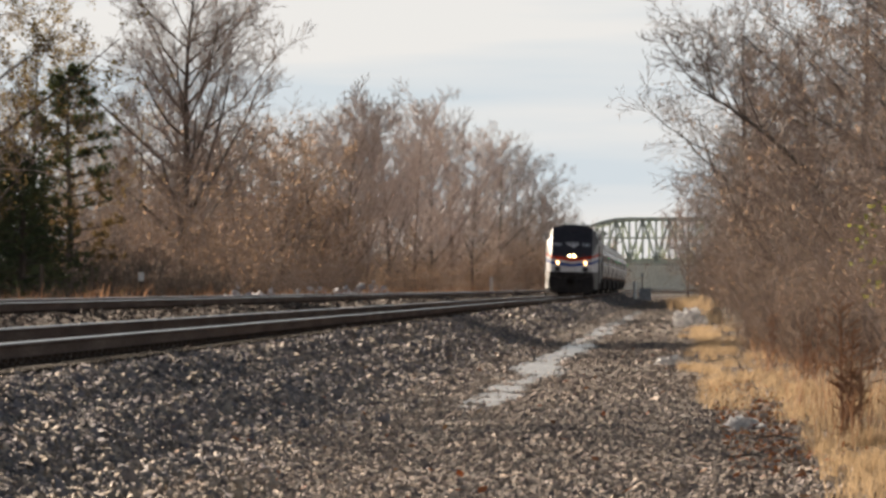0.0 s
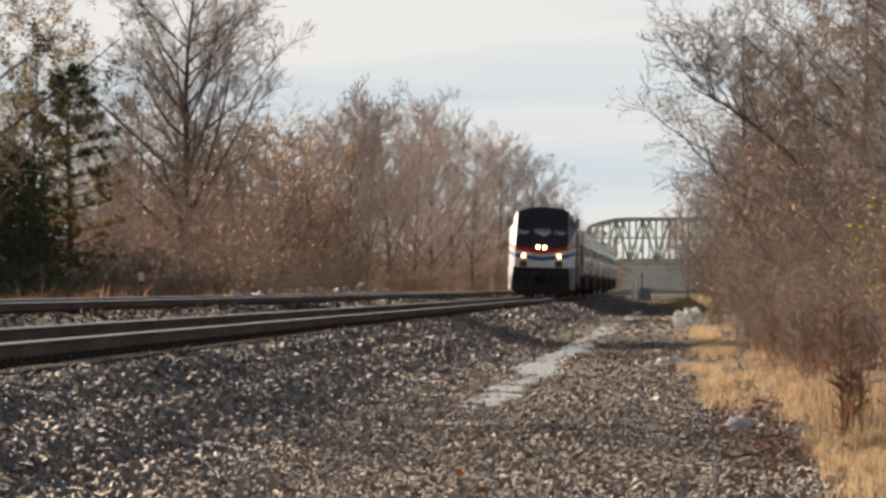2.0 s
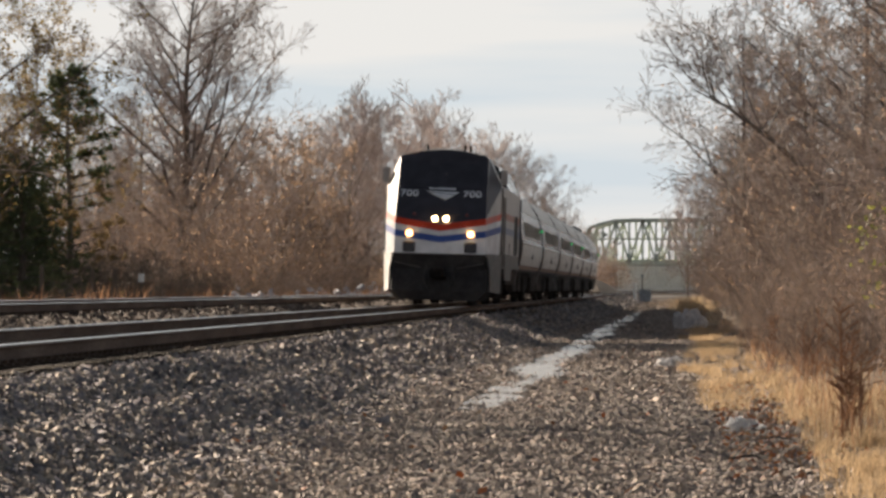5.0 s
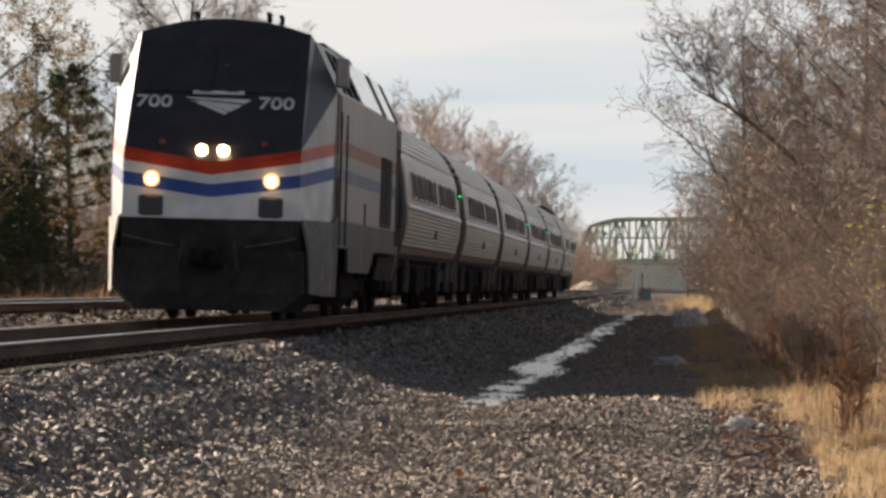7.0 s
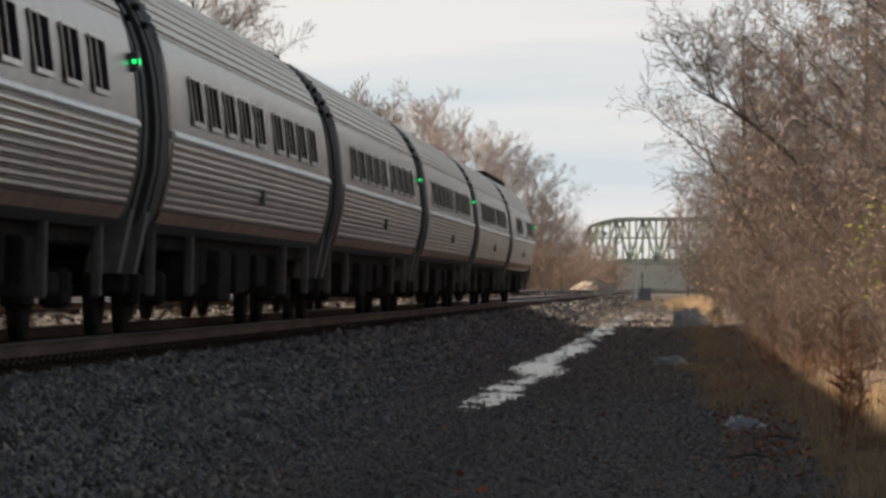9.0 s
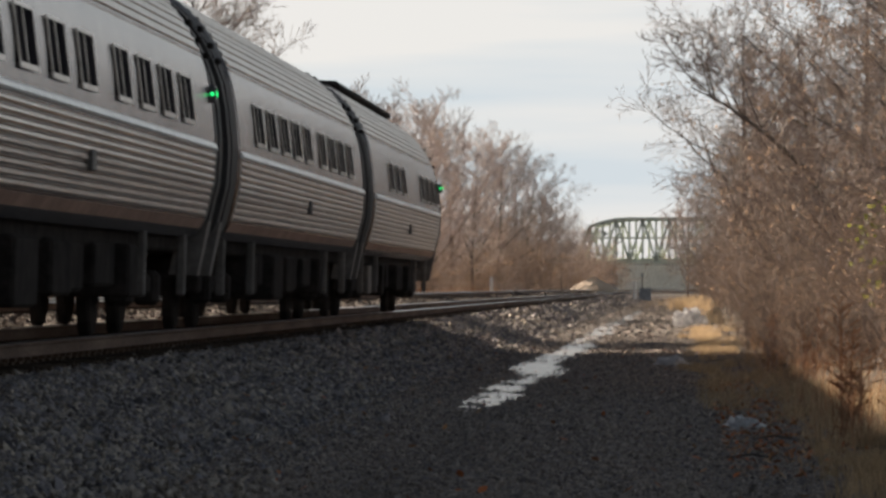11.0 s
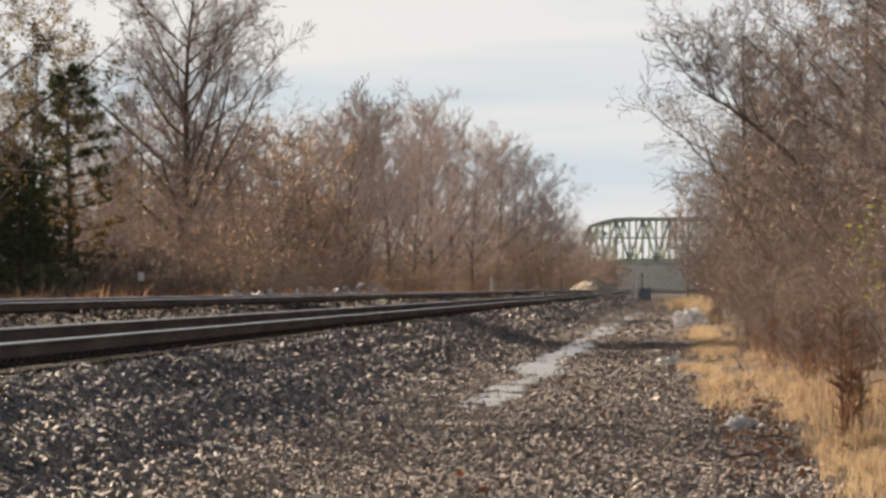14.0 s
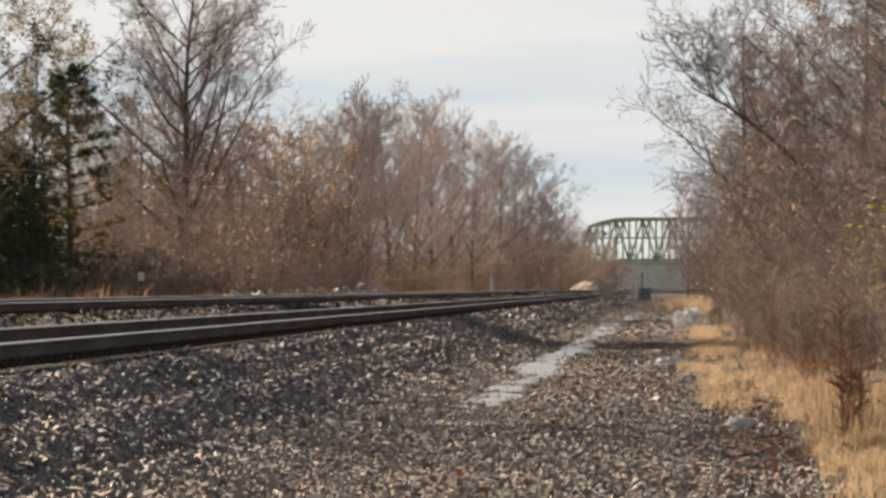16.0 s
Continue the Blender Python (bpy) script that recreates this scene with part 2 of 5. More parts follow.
def build_ground():
    xs = sorted(set([p[0] for p in PROFILE] + list(np.round(np.arange(-5.2, 2.6, 0.15), 3)) + list(range(-60, -14, 5)) + list(range(3, 60, 6))))
    ys, y, step = [-300.0, -100.0, -20.0, 10.0], 20.0, 0.2
    while y < 1000:
        ys.append(y)
        y += step
        step = min(step * 1.018, 12)
    ys += [1100, 1400, 2000, 3200]
    s = Shape()
    n = len(xs)
    s.v = [(x + bend(y) * (1 if abs(x) < 70 else 0), y, height(x, y)) for y in ys for x in xs]
    for j in range(len(ys) - 1):
        for i in range(n - 1):
            s.f.append((j * n + i, j * n + i + 1, (j + 1) * n + i + 1, (j + 1) * n + i))
            xm = (xs[i] + xs[i + 1]) / 2
            s.m.append(2 if -10.3 < xm < -4.78 else (0 if -14.6 < xm < (1.1 + 0.45 * noise.noise((ys[j] * 0.3, xm, 3.0)) if ys[j] < 300 else -3.6) else 1))
    g = part("ground", s, [GRAVEL, SOIL, RUST_FINES], smooth=True)
    return tagged(g, "gravel ground beside the railway with brown soil beyond", "ground", kind="structure")


ground = build_ground()


# ---- the two tracks ----
def rail_section():
    half = [(0.0, 0.0), (0.022, -0.001), (0.036, -0.012), (0.036, -0.034), (0.012, -0.046), (0.009, -0.13), (0.03, -0.15), (0.074, -0.168), (0.074, -0.178)]
    return half + [(-a, b) for a, b in half[:0:-1]]


def build_rail(x, z, parent, from_y=8.0):
    sec = rail_section()
    ys = [from_y] + list(range(40, 640, 40)) + list(range(640, 960, 16))
    s = Shape()
    rings = [[(x + bend(y) + a, y, z + b) for a, b in sec] for y in ys]
    s.loft(rings, 0, caps=True)
    n = len(sec)
    for i in range(len(s.f) - 2):
        k = i % n
        if k in (0, 1, n - 2, n - 1):
            s.m[i] = 1
    return part("rail", s, [RAIL_SIDE, RAIL_TOP], parent)


def build_track(name, centre, z_near, z_far, label):
    t = thing(name, label, "railway track", kind="structure")
    build_rail(centre + 0.75, z_near, t)
    build_rail(centre - 0.75, z_far, t)
    base = z_near - 0.178
    tilt = (z_far - z_near) / 1.5

    def tie_shape(s, y, dx=0.0, turn=0.0):
        rows = []
        for x in (-1.3, 1.3):
            for yy, zz in ((-0.11, -0.17), (0.11, -0.17), (0.11, -0.012), (0.10, 0.0), (-0.10, 0.0), (-0.11, -0.012)):
                rows.append((centre + x + dx + bend(y), y + yy + turn * x, base - tilt * (x - 0.75) + zz + 0.004))
        return s.loft([rows[:6], rows[6:]])

    first = 36.0
    rest, plates = Shape(), Shape()
    rnd = random.Random(3)
    me = tie_shape(Shape(), 0).mesh("tie", TIE)
    for k in range(1180):
        y = first + k * 0.52
        if k < 280:
            ob = new("tie", me)
            ob.parent = t
            ob.location = (rnd.uniform(-0.03, 0.03), y, rnd.uniform(-0.004, 0.002))
        else:
            tie_shape(rest, y, rnd.uniform(-0.03, 0.03))
        if k < 500:
            for side in (0.75, -0.75):
                zz = base - tilt * (side - 0.75)
                x = centre + side
                plates.box(x - 0.17, x + 0.17, y - 0.09, y + 0.09, zz + 0.003, zz + 0.02)
                for dx in (-0.105, 0.105):
                    plates.box(x + dx - 0.016, x + dx + 0.016, y - 0.02, y + 0.02, zz + 0.02, zz + 0.05)
                    plates.box(x + dx * 0.75 - 0.03, x + dx * 0.75 + 0.03, y + 0.13, y + 0.16, zz - 0.02, zz + 0.045)
    tagged(part("distant_ties", rest, TIE, t), kind="stuff")
    tagged(part("rail_fastenings", plates, IRON, t, "rusty tie plates, spikes and rail anchors"), kind="stuff")
    return t


TRACK_X, CANT = -6.5, 1.5
near_track = build_track("track_1", TRACK_X, 0.0, 0.037, "canted railway track with polished rails on dark wooden ties")
far_track = build_track("track_2", -11.05, 0.243, 0.269, "second railway track on a raised ballast bed")


# ---- the train ----
SILVER = surface("silver_grey_paint", (0.38, 0.345, 0.32), (0.47, 0.435, 0.405), 1.2, 0.42, 0.15, fine=14, stretch=(1, 1.5, 0.12))
DARK_SILL = surface("grimy_grey_sill", (0.085, 0.077, 0.072), (0.14, 0.127, 0.118), 1.5, 0.6, fine=12)
WHITE = surface("white_paint", (0.70, 0.71, 0.74), (0.80, 0.80, 0.82), 2, 0.35, fine=1.5)
RED = surface("red_orange_stripe", (0.55, 0.045, 0.012), (0.63, 0.06, 0.02), 2, 0.4, spec=0.2, fine=1.5)
BLUE = surface("blue_stripe", (0.035, 0.085, 0.34), (0.055, 0.115, 0.40), 2, 0.4, spec=0.2, fine=1.5)
RED_FADED = surface("faded_red_stripe", (0.36, 0.13, 0.085), (0.44, 0.20, 0.14), 2, 0.5, fine=9, stretch=(1, 1, 0.15))
WHITE_FADED = surface("faded_white_stripe", (0.42, 0.41, 0.40), (0.52, 0.51, 0.50), 2, 0.5, fine=9, stretch=(1, 1, 0.15))
BLUE_FADED = surface("faded_blue_stripe", (0.15, 0.18, 0.29), (0.25, 0.275, 0.36), 2, 0.5, fine=9, stretch=(1, 1, 0.15))
BLACK = surface("black_paint", (0.034, 0.030, 0.037), (0.046, 0.041, 0.050), 2, 0.32, fine=3, spec=0.4)
PANEL = surface("bright_upper_panel", (0.74, 0.73, 0.72), (0.84, 0.83, 0.82), 2, 0.16, 0.85, fine=4)
SCREEN = surface("tinted_windscreen", (0.030, 0.027, 0.033), (0.038, 0.034, 0.042), 2, 0.28, fine=3, spec=0.4)
GLASS = surface("dark_window_glass", (0.018, 0.017, 0.020), (0.032, 0.030, 0.034), 2, 0.3, fine=20, spec=0.0)
APRON = surface("pale_grey_apron", (0.16, 0.15, 0.142), (0.24, 0.225, 0.213), 2, 0.7, fine=9)
PILOT_BLACK = surface("sooty_pilot_paint", (0.028, 0.025, 0.026), (0.058, 0.052, 0.05), 2, 0.7, fine=9, spec=0.2)
GRIME = surface("dark_running_gear", (0.018, 0.0155, 0.0145), (0.042, 0.036, 0.033), 3, 0.9, spec=0.04, bump=0.2, fine=20)
# One steel, three tones: reflections of sky, trees and warm ground painted in.
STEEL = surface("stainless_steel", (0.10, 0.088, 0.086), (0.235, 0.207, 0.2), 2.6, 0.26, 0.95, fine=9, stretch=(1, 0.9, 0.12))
STEEL_SKY_TONE = surface("stainless_sky_tone", (0.28, 0.25, 0.225), (0.40, 0.365, 0.33), 0.9, 0.3, 0.92, fine=7, stretch=(1, 0.8, 0.1))
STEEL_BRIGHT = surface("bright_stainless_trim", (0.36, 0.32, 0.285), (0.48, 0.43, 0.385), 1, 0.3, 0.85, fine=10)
RUST_STRIPE = surface("faded_brown_stripe", (0.26, 0.15, 0.11), (0.36, 0.22, 0.16), 1.2, 0.6, fine=5)
BELT = surface("polished_belt_rail", (0.80, 0.79, 0.77), (0.88, 0.87, 0.85), 1, 0.3, 0.2, fine=6)
RUBBER = surface("black_rubber", (0.022, 0.020, 0.020), (0.04, 0.036, 0.034), 3, 0.7, fine=20)
BOX_GREY = surface("grey_equipment_box", (0.075, 0.067, 0.062), (0.13, 0.115, 0.106), 3, 0.6, fine=14)
HEADLAMP = glow("lit_headlamp", (1.0, 0.68, 0.33), 7)
DITCHLAMP = glow("lit_ditch_lamp", (1.0, 0.62, 0.27), 4.5)
# emission on the ditch light bezel imitates the amber halo around the bulb
LAMP_RIM_HALO = glow("lamp_rim_halo", (1.0, 0.42, 0.12), 0.9)
GREEN_LAMP = glow("lit_green_marker", (0.02, 1.0, 0.22), 0.5)
RED_LENS = surface("unlit_red_lens", (0.12, 0.01, 0.01), (0.16, 0.015, 0.015), 5, 0.3)


def truck(parent, y, gauge=0.75, axle=1.35, r=0.46, label=""):
    """A four-wheeled truck: frame, axle boxes, springs and four wheels."""
    tr = part("truck", Shape().box(-1.12, -0.9, y - axle - 0.75, y + axle + 0.75, 0.42, 0.62, 0.03).box(0.9, 1.12, y - axle - 0.75, y + axle + 0.75, 0.42, 0.62, 0.03)
              .box(-0.9, 0.9, y - 0.3, y + 0.3, 0.5, 0.85, 0.04), GRIME, parent)
    for side in (-1, 1):
        for a in (-axle, axle):
            part("axle_box", Shape().box(side * 1.06 - 0.13, side * 1.06 + 0.13, y + a - 0.2, y + a + 0.2, 0.3, 0.66, 0.05), GRIME, tr)
            part("spring", Shape().box(side * 1.0 - 0.05, side * 1.0 + 0.05, y + a * 0.55 - 0.11, y + a * 0.55 + 0.11, 0.6, 0.9, 0.03), GRIME, tr)
    for side in (-1, 1):
        for a in (-axle, axle):
            part("wheel", Shape().wheel(side * 0.75, y + a, r, r, 0.065), GRIME, tr)
    return tr


def strip(s, pts, slot=0):
    """A thin plate 12 mm thick from a row of corners (a flat polygon), pushed out along its normal."""
    v = [Vector(p) for p in pts]
    n = (v[1] - v[0]).cross(v[2] - v[0]).normalized() * 0.012
    s.loft([[tuple(p - n * 0.1) for p in v], [tuple(p + n) for p in v]], slot)
    return s


def text_mesh(body, size, depth=0.004):
    cu = bpy.data.curves.new("number", "FONT")
    cu.body, cu.size, cu.extrude, cu.align_x, cu.align_y = body, size, depth, "CENTER", "CENTER"
    cu.offset = 0.006
    ob = bpy.data.objects.new("number", cu)
    scene.collection.objects.link(ob)
    me = bpy.data.meshes.new_from_object(ob.evaluated_get(bpy.context.evaluated_depsgraph_get()))
    bpy.data.objects.remove(ob)
    return me


def build_locomotive():
    loco = thing("locomotive", "silver diesel locomotive with black nose and red, white and blue stripes", "locomotive")
    L = 18.8
    # hull: side section (x, z) from sill to crown
    sec = [(1.55, 1.08), (1.57, 1.5), (1.57, 3.28), (1.22, 4.0), (0.85, 4.18), (0.4, 4.28), (0.0, 4.31)]
    full = sec + [(-a, b) for a, b in sec[-2::-1]]
    s = Shape()
    y0 = 2.35
    s.loft([[(a, y, b) for a, b in full] for y in (y0, 8, 14, L - 0.06, L)])
    part("hull", s, SILVER, loco)
    # nose: face half width 1.24, cheeks run back to the hull
    face = {1.42: 0.0, 2.3: 0.04, 4.1: 1.82}

    def fy(z):
        return float(np.interp(z, list(face), list(face.values())))

    def fx(z):
        return float(np.interp(z, (1.42, 2.3, 4.1), (1.23, 1.23, 1.2)))

    def cy(z):
        return float(np.interp(z, (1.1, 2.3, 3.28, 4.0), (1.75, 1.85, 2.3, 2.34)))

    def cx(z):
        return float(np.interp(z, (1.1, 1.5, 3.28, 4.0), (1.55, 1.57, 1.57, 1.22)))

    def stripe_drop(x, edge, mid):
        return edge + (mid - edge) * (1 - min(1.0, abs(x) / 1.25))

    # bands of the face, bottom to top, as (edge height, centre height) of their lower and upper limits
    bands = [("nose_panel", WHITE, (1.44, 1.44), (1.86, 1.70)), ("stripe", BLUE, (1.86, 1.70), (2.04, 1.88)), ("stripe", WHITE, (2.04, 1.88), (2.20, 2.01)),
             ("stripe", RED, (2.20, 2.01), (2.38, 2.19)), ("windscreen_panel", BLACK, (2.38, 2.19), (4.06, 4.06))]
    for name, mat, lo, hi in bands:
        s = Shape()
        cols = [-1.25, -0.62, 0.0, 0.62, 1.25]
        steps = 8 if name == "windscreen_panel" else 2
        grid = []
        for k in range(steps + 1):
            row = []
            for c in cols:
                z = stripe_drop(c, lo[0], lo[1]) * (1 - k / steps) + stripe_drop(c, hi[0], hi[1]) * k / steps
                if name == "windscreen_panel" and k == steps:
                    z = 4.06 + 0.2 * (1 - (c / 1.25) ** 2)
                row.append((c / 1.25 * fx(z), fy(z) - 0.03 * (1 - (c / 1.25) ** 2), z))
            grid.append(row)
        n = len(cols)
        s.v = [p for row in grid for p in row]
        s.f = [(j * n + i, j * n + i + 1, (j + 1) * n + i + 1, (j + 1) * n + i) for j in range(steps) for i in range(n - 1)]
        s.m = [0] * len(s.f)
        # cheeks on either side; the stripes rise as they run back
        for side in (-1, 1):
            e = n - 1 if side > 0 else 0
            if name == "windscreen_panel":
                continue
            za, zb = grid[0][e][2], grid[-1][e][2]
            zc, zd = (1.3 if name == "nose_panel" else za + 0.16), zb + 0.16
            q = [(side * fx(za), fy(za), za), (side * cx(zc), cy(zc), zc), (side * cx(zd), cy(zd), zd), (side * fx(zb), fy(zb), zb)]
            s.add(q, [(0, 1, 2, 3) if side > 0 else (3, 2, 1, 0)])
        part(name, s, mat, loco, {"windscreen_panel": "black nose panel with dark windscreen"}.get(name, ""))
    # upper cheeks: black beside the windscreen, silver wedge towards the side
    for side in (-1, 1):
        zlow = 2.38
        a, b = (side * fx(zlow), fy(zlow), zlow), (side * cx(2.54), cy(2.54), 2.54)
        c, d = (side * cx(3.28), cy(3.28), 3.28), (side * fx(4.06), fy(4.06), 4.06)
        top = (side * 1.22, 2.36, 4.0)
        tri = [a, b, c]
        part("cheek", Shape().add(tri, [(0, 1, 2) if side > 0 else (2, 1, 0)]), SILVER, loco)
        q = [a, c, top, d]
        part("cheek", Shape().add(q, [(0, 1, 2, 3) if side > 0 else (3, 2, 1, 0)]), BLACK, loco, "black painted cheek")
    # brow that closes nose to roof
    s = Shape()
    front = [(x, fy(4.06 + 0.2 * (1 - (x / 1.2) ** 2)) - 0.03 * (1 - (x / 1.2) ** 2), 4.06 + 0.2 * (1 - (x / 1.2) ** 2)) for x in np.linspace(-1.2, 1.2, 9)]
    rear = [(float(np.sign(x)) * min(abs(x), 1.22), 2.37, float(np.interp(abs(x), (0, 0.4, 0.85, 1.22), (4.31, 4.28, 4.18, 4.0)))) for x in np.linspace(-1.22, 1.22, 9)]
    s.add(front + rear, [(i, i + 1, 10 + i, 9 + i) for i in range(8)])
    part("brow", s, BLACK, loco)
    # windscreen, two panes set in the slope
    for side in (-1, 1):
        zl, zh = 3.18, 3.86
        q = [(side * 0.1, fy(zl) - 0.05, zl), (side * 1.06, fy(zl) - 0.022, zl), (side * 1.02, fy(zh) - 0.022, zh), (side * 0.1, fy(zh) - 0.05, zh)]
        part("windscreen", strip(Shape(), q if side > 0 else q[::-1]), SCREEN, loco)
    # road numbers and the emblem, flush on the slope
    slope = math.degrees(math.atan2(1.78, 1.72))
    me = text_mesh("700", 0.34)
    me.materials.append(WHITE)
    for x in (-0.89, 0.82):
        ob = new("road_number", me)
        ob.parent = loco
        ob.matrix_basis = pose(x, fy(3.03) - 0.045, 3.03, 90 - slope, 0, 0)
    emblem = Shape()
    ez = 3.0
    for q in ([(-0.24, 0.065), (0.37, 0.025), (0.46, 0.075), (-0.46, 0.10)], [(-0.38, 0.05), (-0.27, 0.045), (0.27, -0.045), (0.34, 0.005), (-0.2, 0.055)],
              [(-0.30, 0.025), (0.10, -0.14), (0.16, -0.105), (-0.22, 0.03)], [(-0.19, 0.02), (0.18, -0.095), (0.25, -0.06), (-0.1, 0.02)]):
        strip(emblem, [(x, fy(ez + z) - 0.045, ez + z) for x, z in q])
    strip(emblem, [(x, fy(3.15 + z) - 0.045, 3.15 + z) for x, z in ((-0.36, 0), (0.36, 0), (0.36, 0.045), (-0.36, 0.045))])
    part("emblem", emblem, WHITE, loco, "white winged emblem on the black nose")
    # lamps
    for x in (-0.15, 0.15):
        part("headlight", Shape().disc(x, fy(2.35) - 0.06, 2.35, 0.078, 0.1), HEADLAMP, loco, "lit warm white headlight")
    for x in (-0.83, 0.83):
        bezel = part("ditch_light", Shape().disc(x, -0.02, 1.94, 0.11, 0.06), LAMP_RIM_HALO, loco)
        part("lamp_bulb", Shape().disc(x, -0.06, 1.94, 0.075, 0.06), DITCHLAMP, bezel, "lit warm ditch light")
        part("step_box", Shape().box(x - 0.17, x + 0.17, -0.05, 0.2, 1.42, 1.72, 0.03), BLACK, loco, "black step recess")
        part("marker_light", Shape().disc(x * 0.86, fy(2.46) - 0.05, 2.46, 0.05, 0.05), RED_LENS, loco)
    part("horn_bracket", Shape().disc(0.08, fy(3.6) - 0.05, 3.55, 0.05, 0.05), BOX_GREY, loco)
    # pilot and underbody
    part("bolt_rail", Shape().box(-1.26, 1.26, -0.03, 0.02, 1.40, 1.45, 0.01), WHITE, loco, "white bolted trim strip")
    s = Shape()
    s.loft([[(-1.24, 0.02, 1.42), (1.24, 0.02, 1.42), (1.5, 1.7, 1.3), (-1.5, 1.7, 1.3)][::-1], [(-1.24, 0.12, 0.95), (1.24, 0.12, 0.95), (1.48, 1.7, 0.95), (-1.48, 1.7, 0.95)][::-1]])
    part("buffer_beam", s, PILOT_BLACK, loco)
    s = Shape()
    s.loft([[(-1.3, 0.05, 0.98), (1.3, 0.05, 0.98), (1.46, 1.3, 0.98), (-1.46, 1.3, 0.98)][::-1], [(-1.28, -0.05, 0.4), (1.28, -0.05, 0.4), (1.44, 1.3, 0.4), (-1.44, 1.3, 0.4)][::-1],
            [(-1.0, 0.0, 0.14), (1.0, 0.0, 0.14), (1.2, 1.2, 0.14), (-1.2, 1.2, 0.14)][::-1]])
    part("pilot_plough", s, PILOT_BLACK, loco, "black snow plough pilot")
    part("coupler", Shape().box(-0.16, 0.16, -0.55, 0.1, 0.72, 1.02, 0.06).box(-0.24, -0.02, -0.7, -0.4, 0.74, 1.0, 0.06), GRIME, loco)
    for side in (-1, 1):
        s = Shape()
        s.tube([Vector((side * 1.2, -0.06, 1.16)), Vector((side * 0.85, -0.1, 1.08)), Vector((side * 0.5, -0.08, 1.02))], [0.016] * 3, 6)
        part("grab_iron", s, BOX_GREY, loco)
        s = Shape()
        s.tube([Vector((side * 0.35, -0.12, 1.1)), Vector((side * 0.4, -0.2, 0.7)), Vector((side * 0.3, -0.16, 0.45)), Vector((side * 0.22, -0.12, 0.8))], [0.03] * 4, 6)
        part("air_hose", s, RUBBER, loco)
        # white edge of the pilot on the flank
        ap = [(1.47, 1.2, 0.36), (1.50, 1.35, 1.0), (1.56, 1.75, 1.44), (1.58, 2.95, 1.44), (1.55, 2.95, 0.36)]
        part("pilot_side", Shape().loft([[(side * (x - 0.03), y, z) for x, y, z in ap], [(side * (x + 0.012), y, z) for x, y, z in ap]][::side]), DARK_SILL, loco)
        pc = [(1.27, 0.0, 1.42), (1.585, 1.8, 1.42), (1.56, 1.75, 0.36), (1.37, 0.25, 0.40), (1.35, 0.12, 1.0)]
        part("pilot_cheek", Shape().loft([[(side * (x - 0.02), y + 0.01, z) for x, y, z in pc], [(side * (x + 0.012), y, z) for x, y, z in pc]][::side]), APRON, loco, "pale grey pilot cheek")
        # sill, skirts, tank
        X = side * 1.555
        lo, hi = min(X, X + side * 0.04), max(X, X + side * 0.04)
        part("sill", Shape().box(lo, hi, 1.8, L - 0.05, 1.06, 1.46, 0.01), DARK_SILL, loco, "grimy grey side sill")
        sk = [(5.1, 1.08), (11.6, 1.08), (10.4, 0.72), (5.2, 0.72)]
        part("skirt", Shape().loft([[(lo, y, z) for y, z in sk], [(hi, y, z) for y, z in sk]][::-1]), DARK_SILL, loco)
        for za, zb, mat in ((2.02, 2.21, BLUE_FADED), (2.21, 2.42, WHITE_FADED), (2.42, 2.62, RED_FADED)):
            xa, xb = sorted((side * 1.565, side * 1.576))
            part("side_stripe", Shape().box(xa, xb, 2.1, L - 0.3, za, zb), mat, loco)
        xa, xb = sorted((side * 1.55, side * 1.584))
        g = part("radiator_grille", Shape().box(xa, xb, 13.5, 14.95, 1.48, 2.62).box(xa, xb, 15.1, 16.6, 1.48, 2.62), RUBBER, loco, "tall black radiator grille")
        sl = Shape()
        for k in range(18):
            z = 1.57 + k * 0.061
            sl.box(min(xa, xb + side * 0.012) if side < 0 else xb - 0.004, xb + 0.012 if side > 0 else xa + 0.004, 13.55, 16.55, z, z + 0.02)
        part("slats", sl, GRIME, g)
        part("vent", Shape().box(xa, xb + (0.003 if side > 0 else 0), 2.52, 2.95, 1.5, 2.08), RUBBER, loco)
        d = part("cab_door", Shape().box(xa, xb, 3.05, 3.65, 1.5, 3.2, 0.01), SILVER, loco)
        part("door_gap", Shape().box(xa, xb + 0.002, 2.36, 2.48, 1.2, 3.26).box(xa, xb + 0.002, 2.98, 3.03, 1.2, 3.24), RUBBER, d)
        for yy in (2.42, 3.75):
            part("handrail", Shape().tube([Vector((side * 1.63, yy, 1.1)), Vector((side * 1.63, yy, 3.0))], [0.018] * 2, 6), BOX_GREY, loco)
        part("latch", Shape().box(xa, xb + 0.004, 9.2, 9.4, 1.46, 1.8, 0.01), RUBBER, loco)
        for yy in (17.5, 18.3):
            part("rear_handrail", Shape().tube([Vector((side * 1.62, yy, 1.2)), Vector((side * 1.62, yy, 3.2))], [0.018] * 2, 6), BLACK, loco)

        # windows and louvres in the leaning upper panel
        def lean(y_a, y_b, t0, t1):
            p0, p1 = Vector((side * 1.57, 0, 3.28)), Vector((side * 1.22, 0, 4.0))
            a_, b_ = p0.lerp(p1, t0), p0.lerp(p1, t1)
            q = [(a_.x, y_a, a_.z), (a_.x, y_b, a_.z), (b_.x, y_b, b_.z), (b_.x, y_a, b_.z)]
            return strip(Shape(), q if side > 0 else q[::-1])

        for ya, yb in ((3.9, 4.7), (5.2, 6.2), (6.7, 7.9)):
            part("cab_window", lean(ya, yb, 0.06, 0.9), GLASS, loco)
        part("upper_panel", lean(8.4, 13.6, 0.03, 0.97), PANEL, loco)
        part("upper_panel", lean(15.2, 17.4, 0.03, 0.97), PANEL, loco)
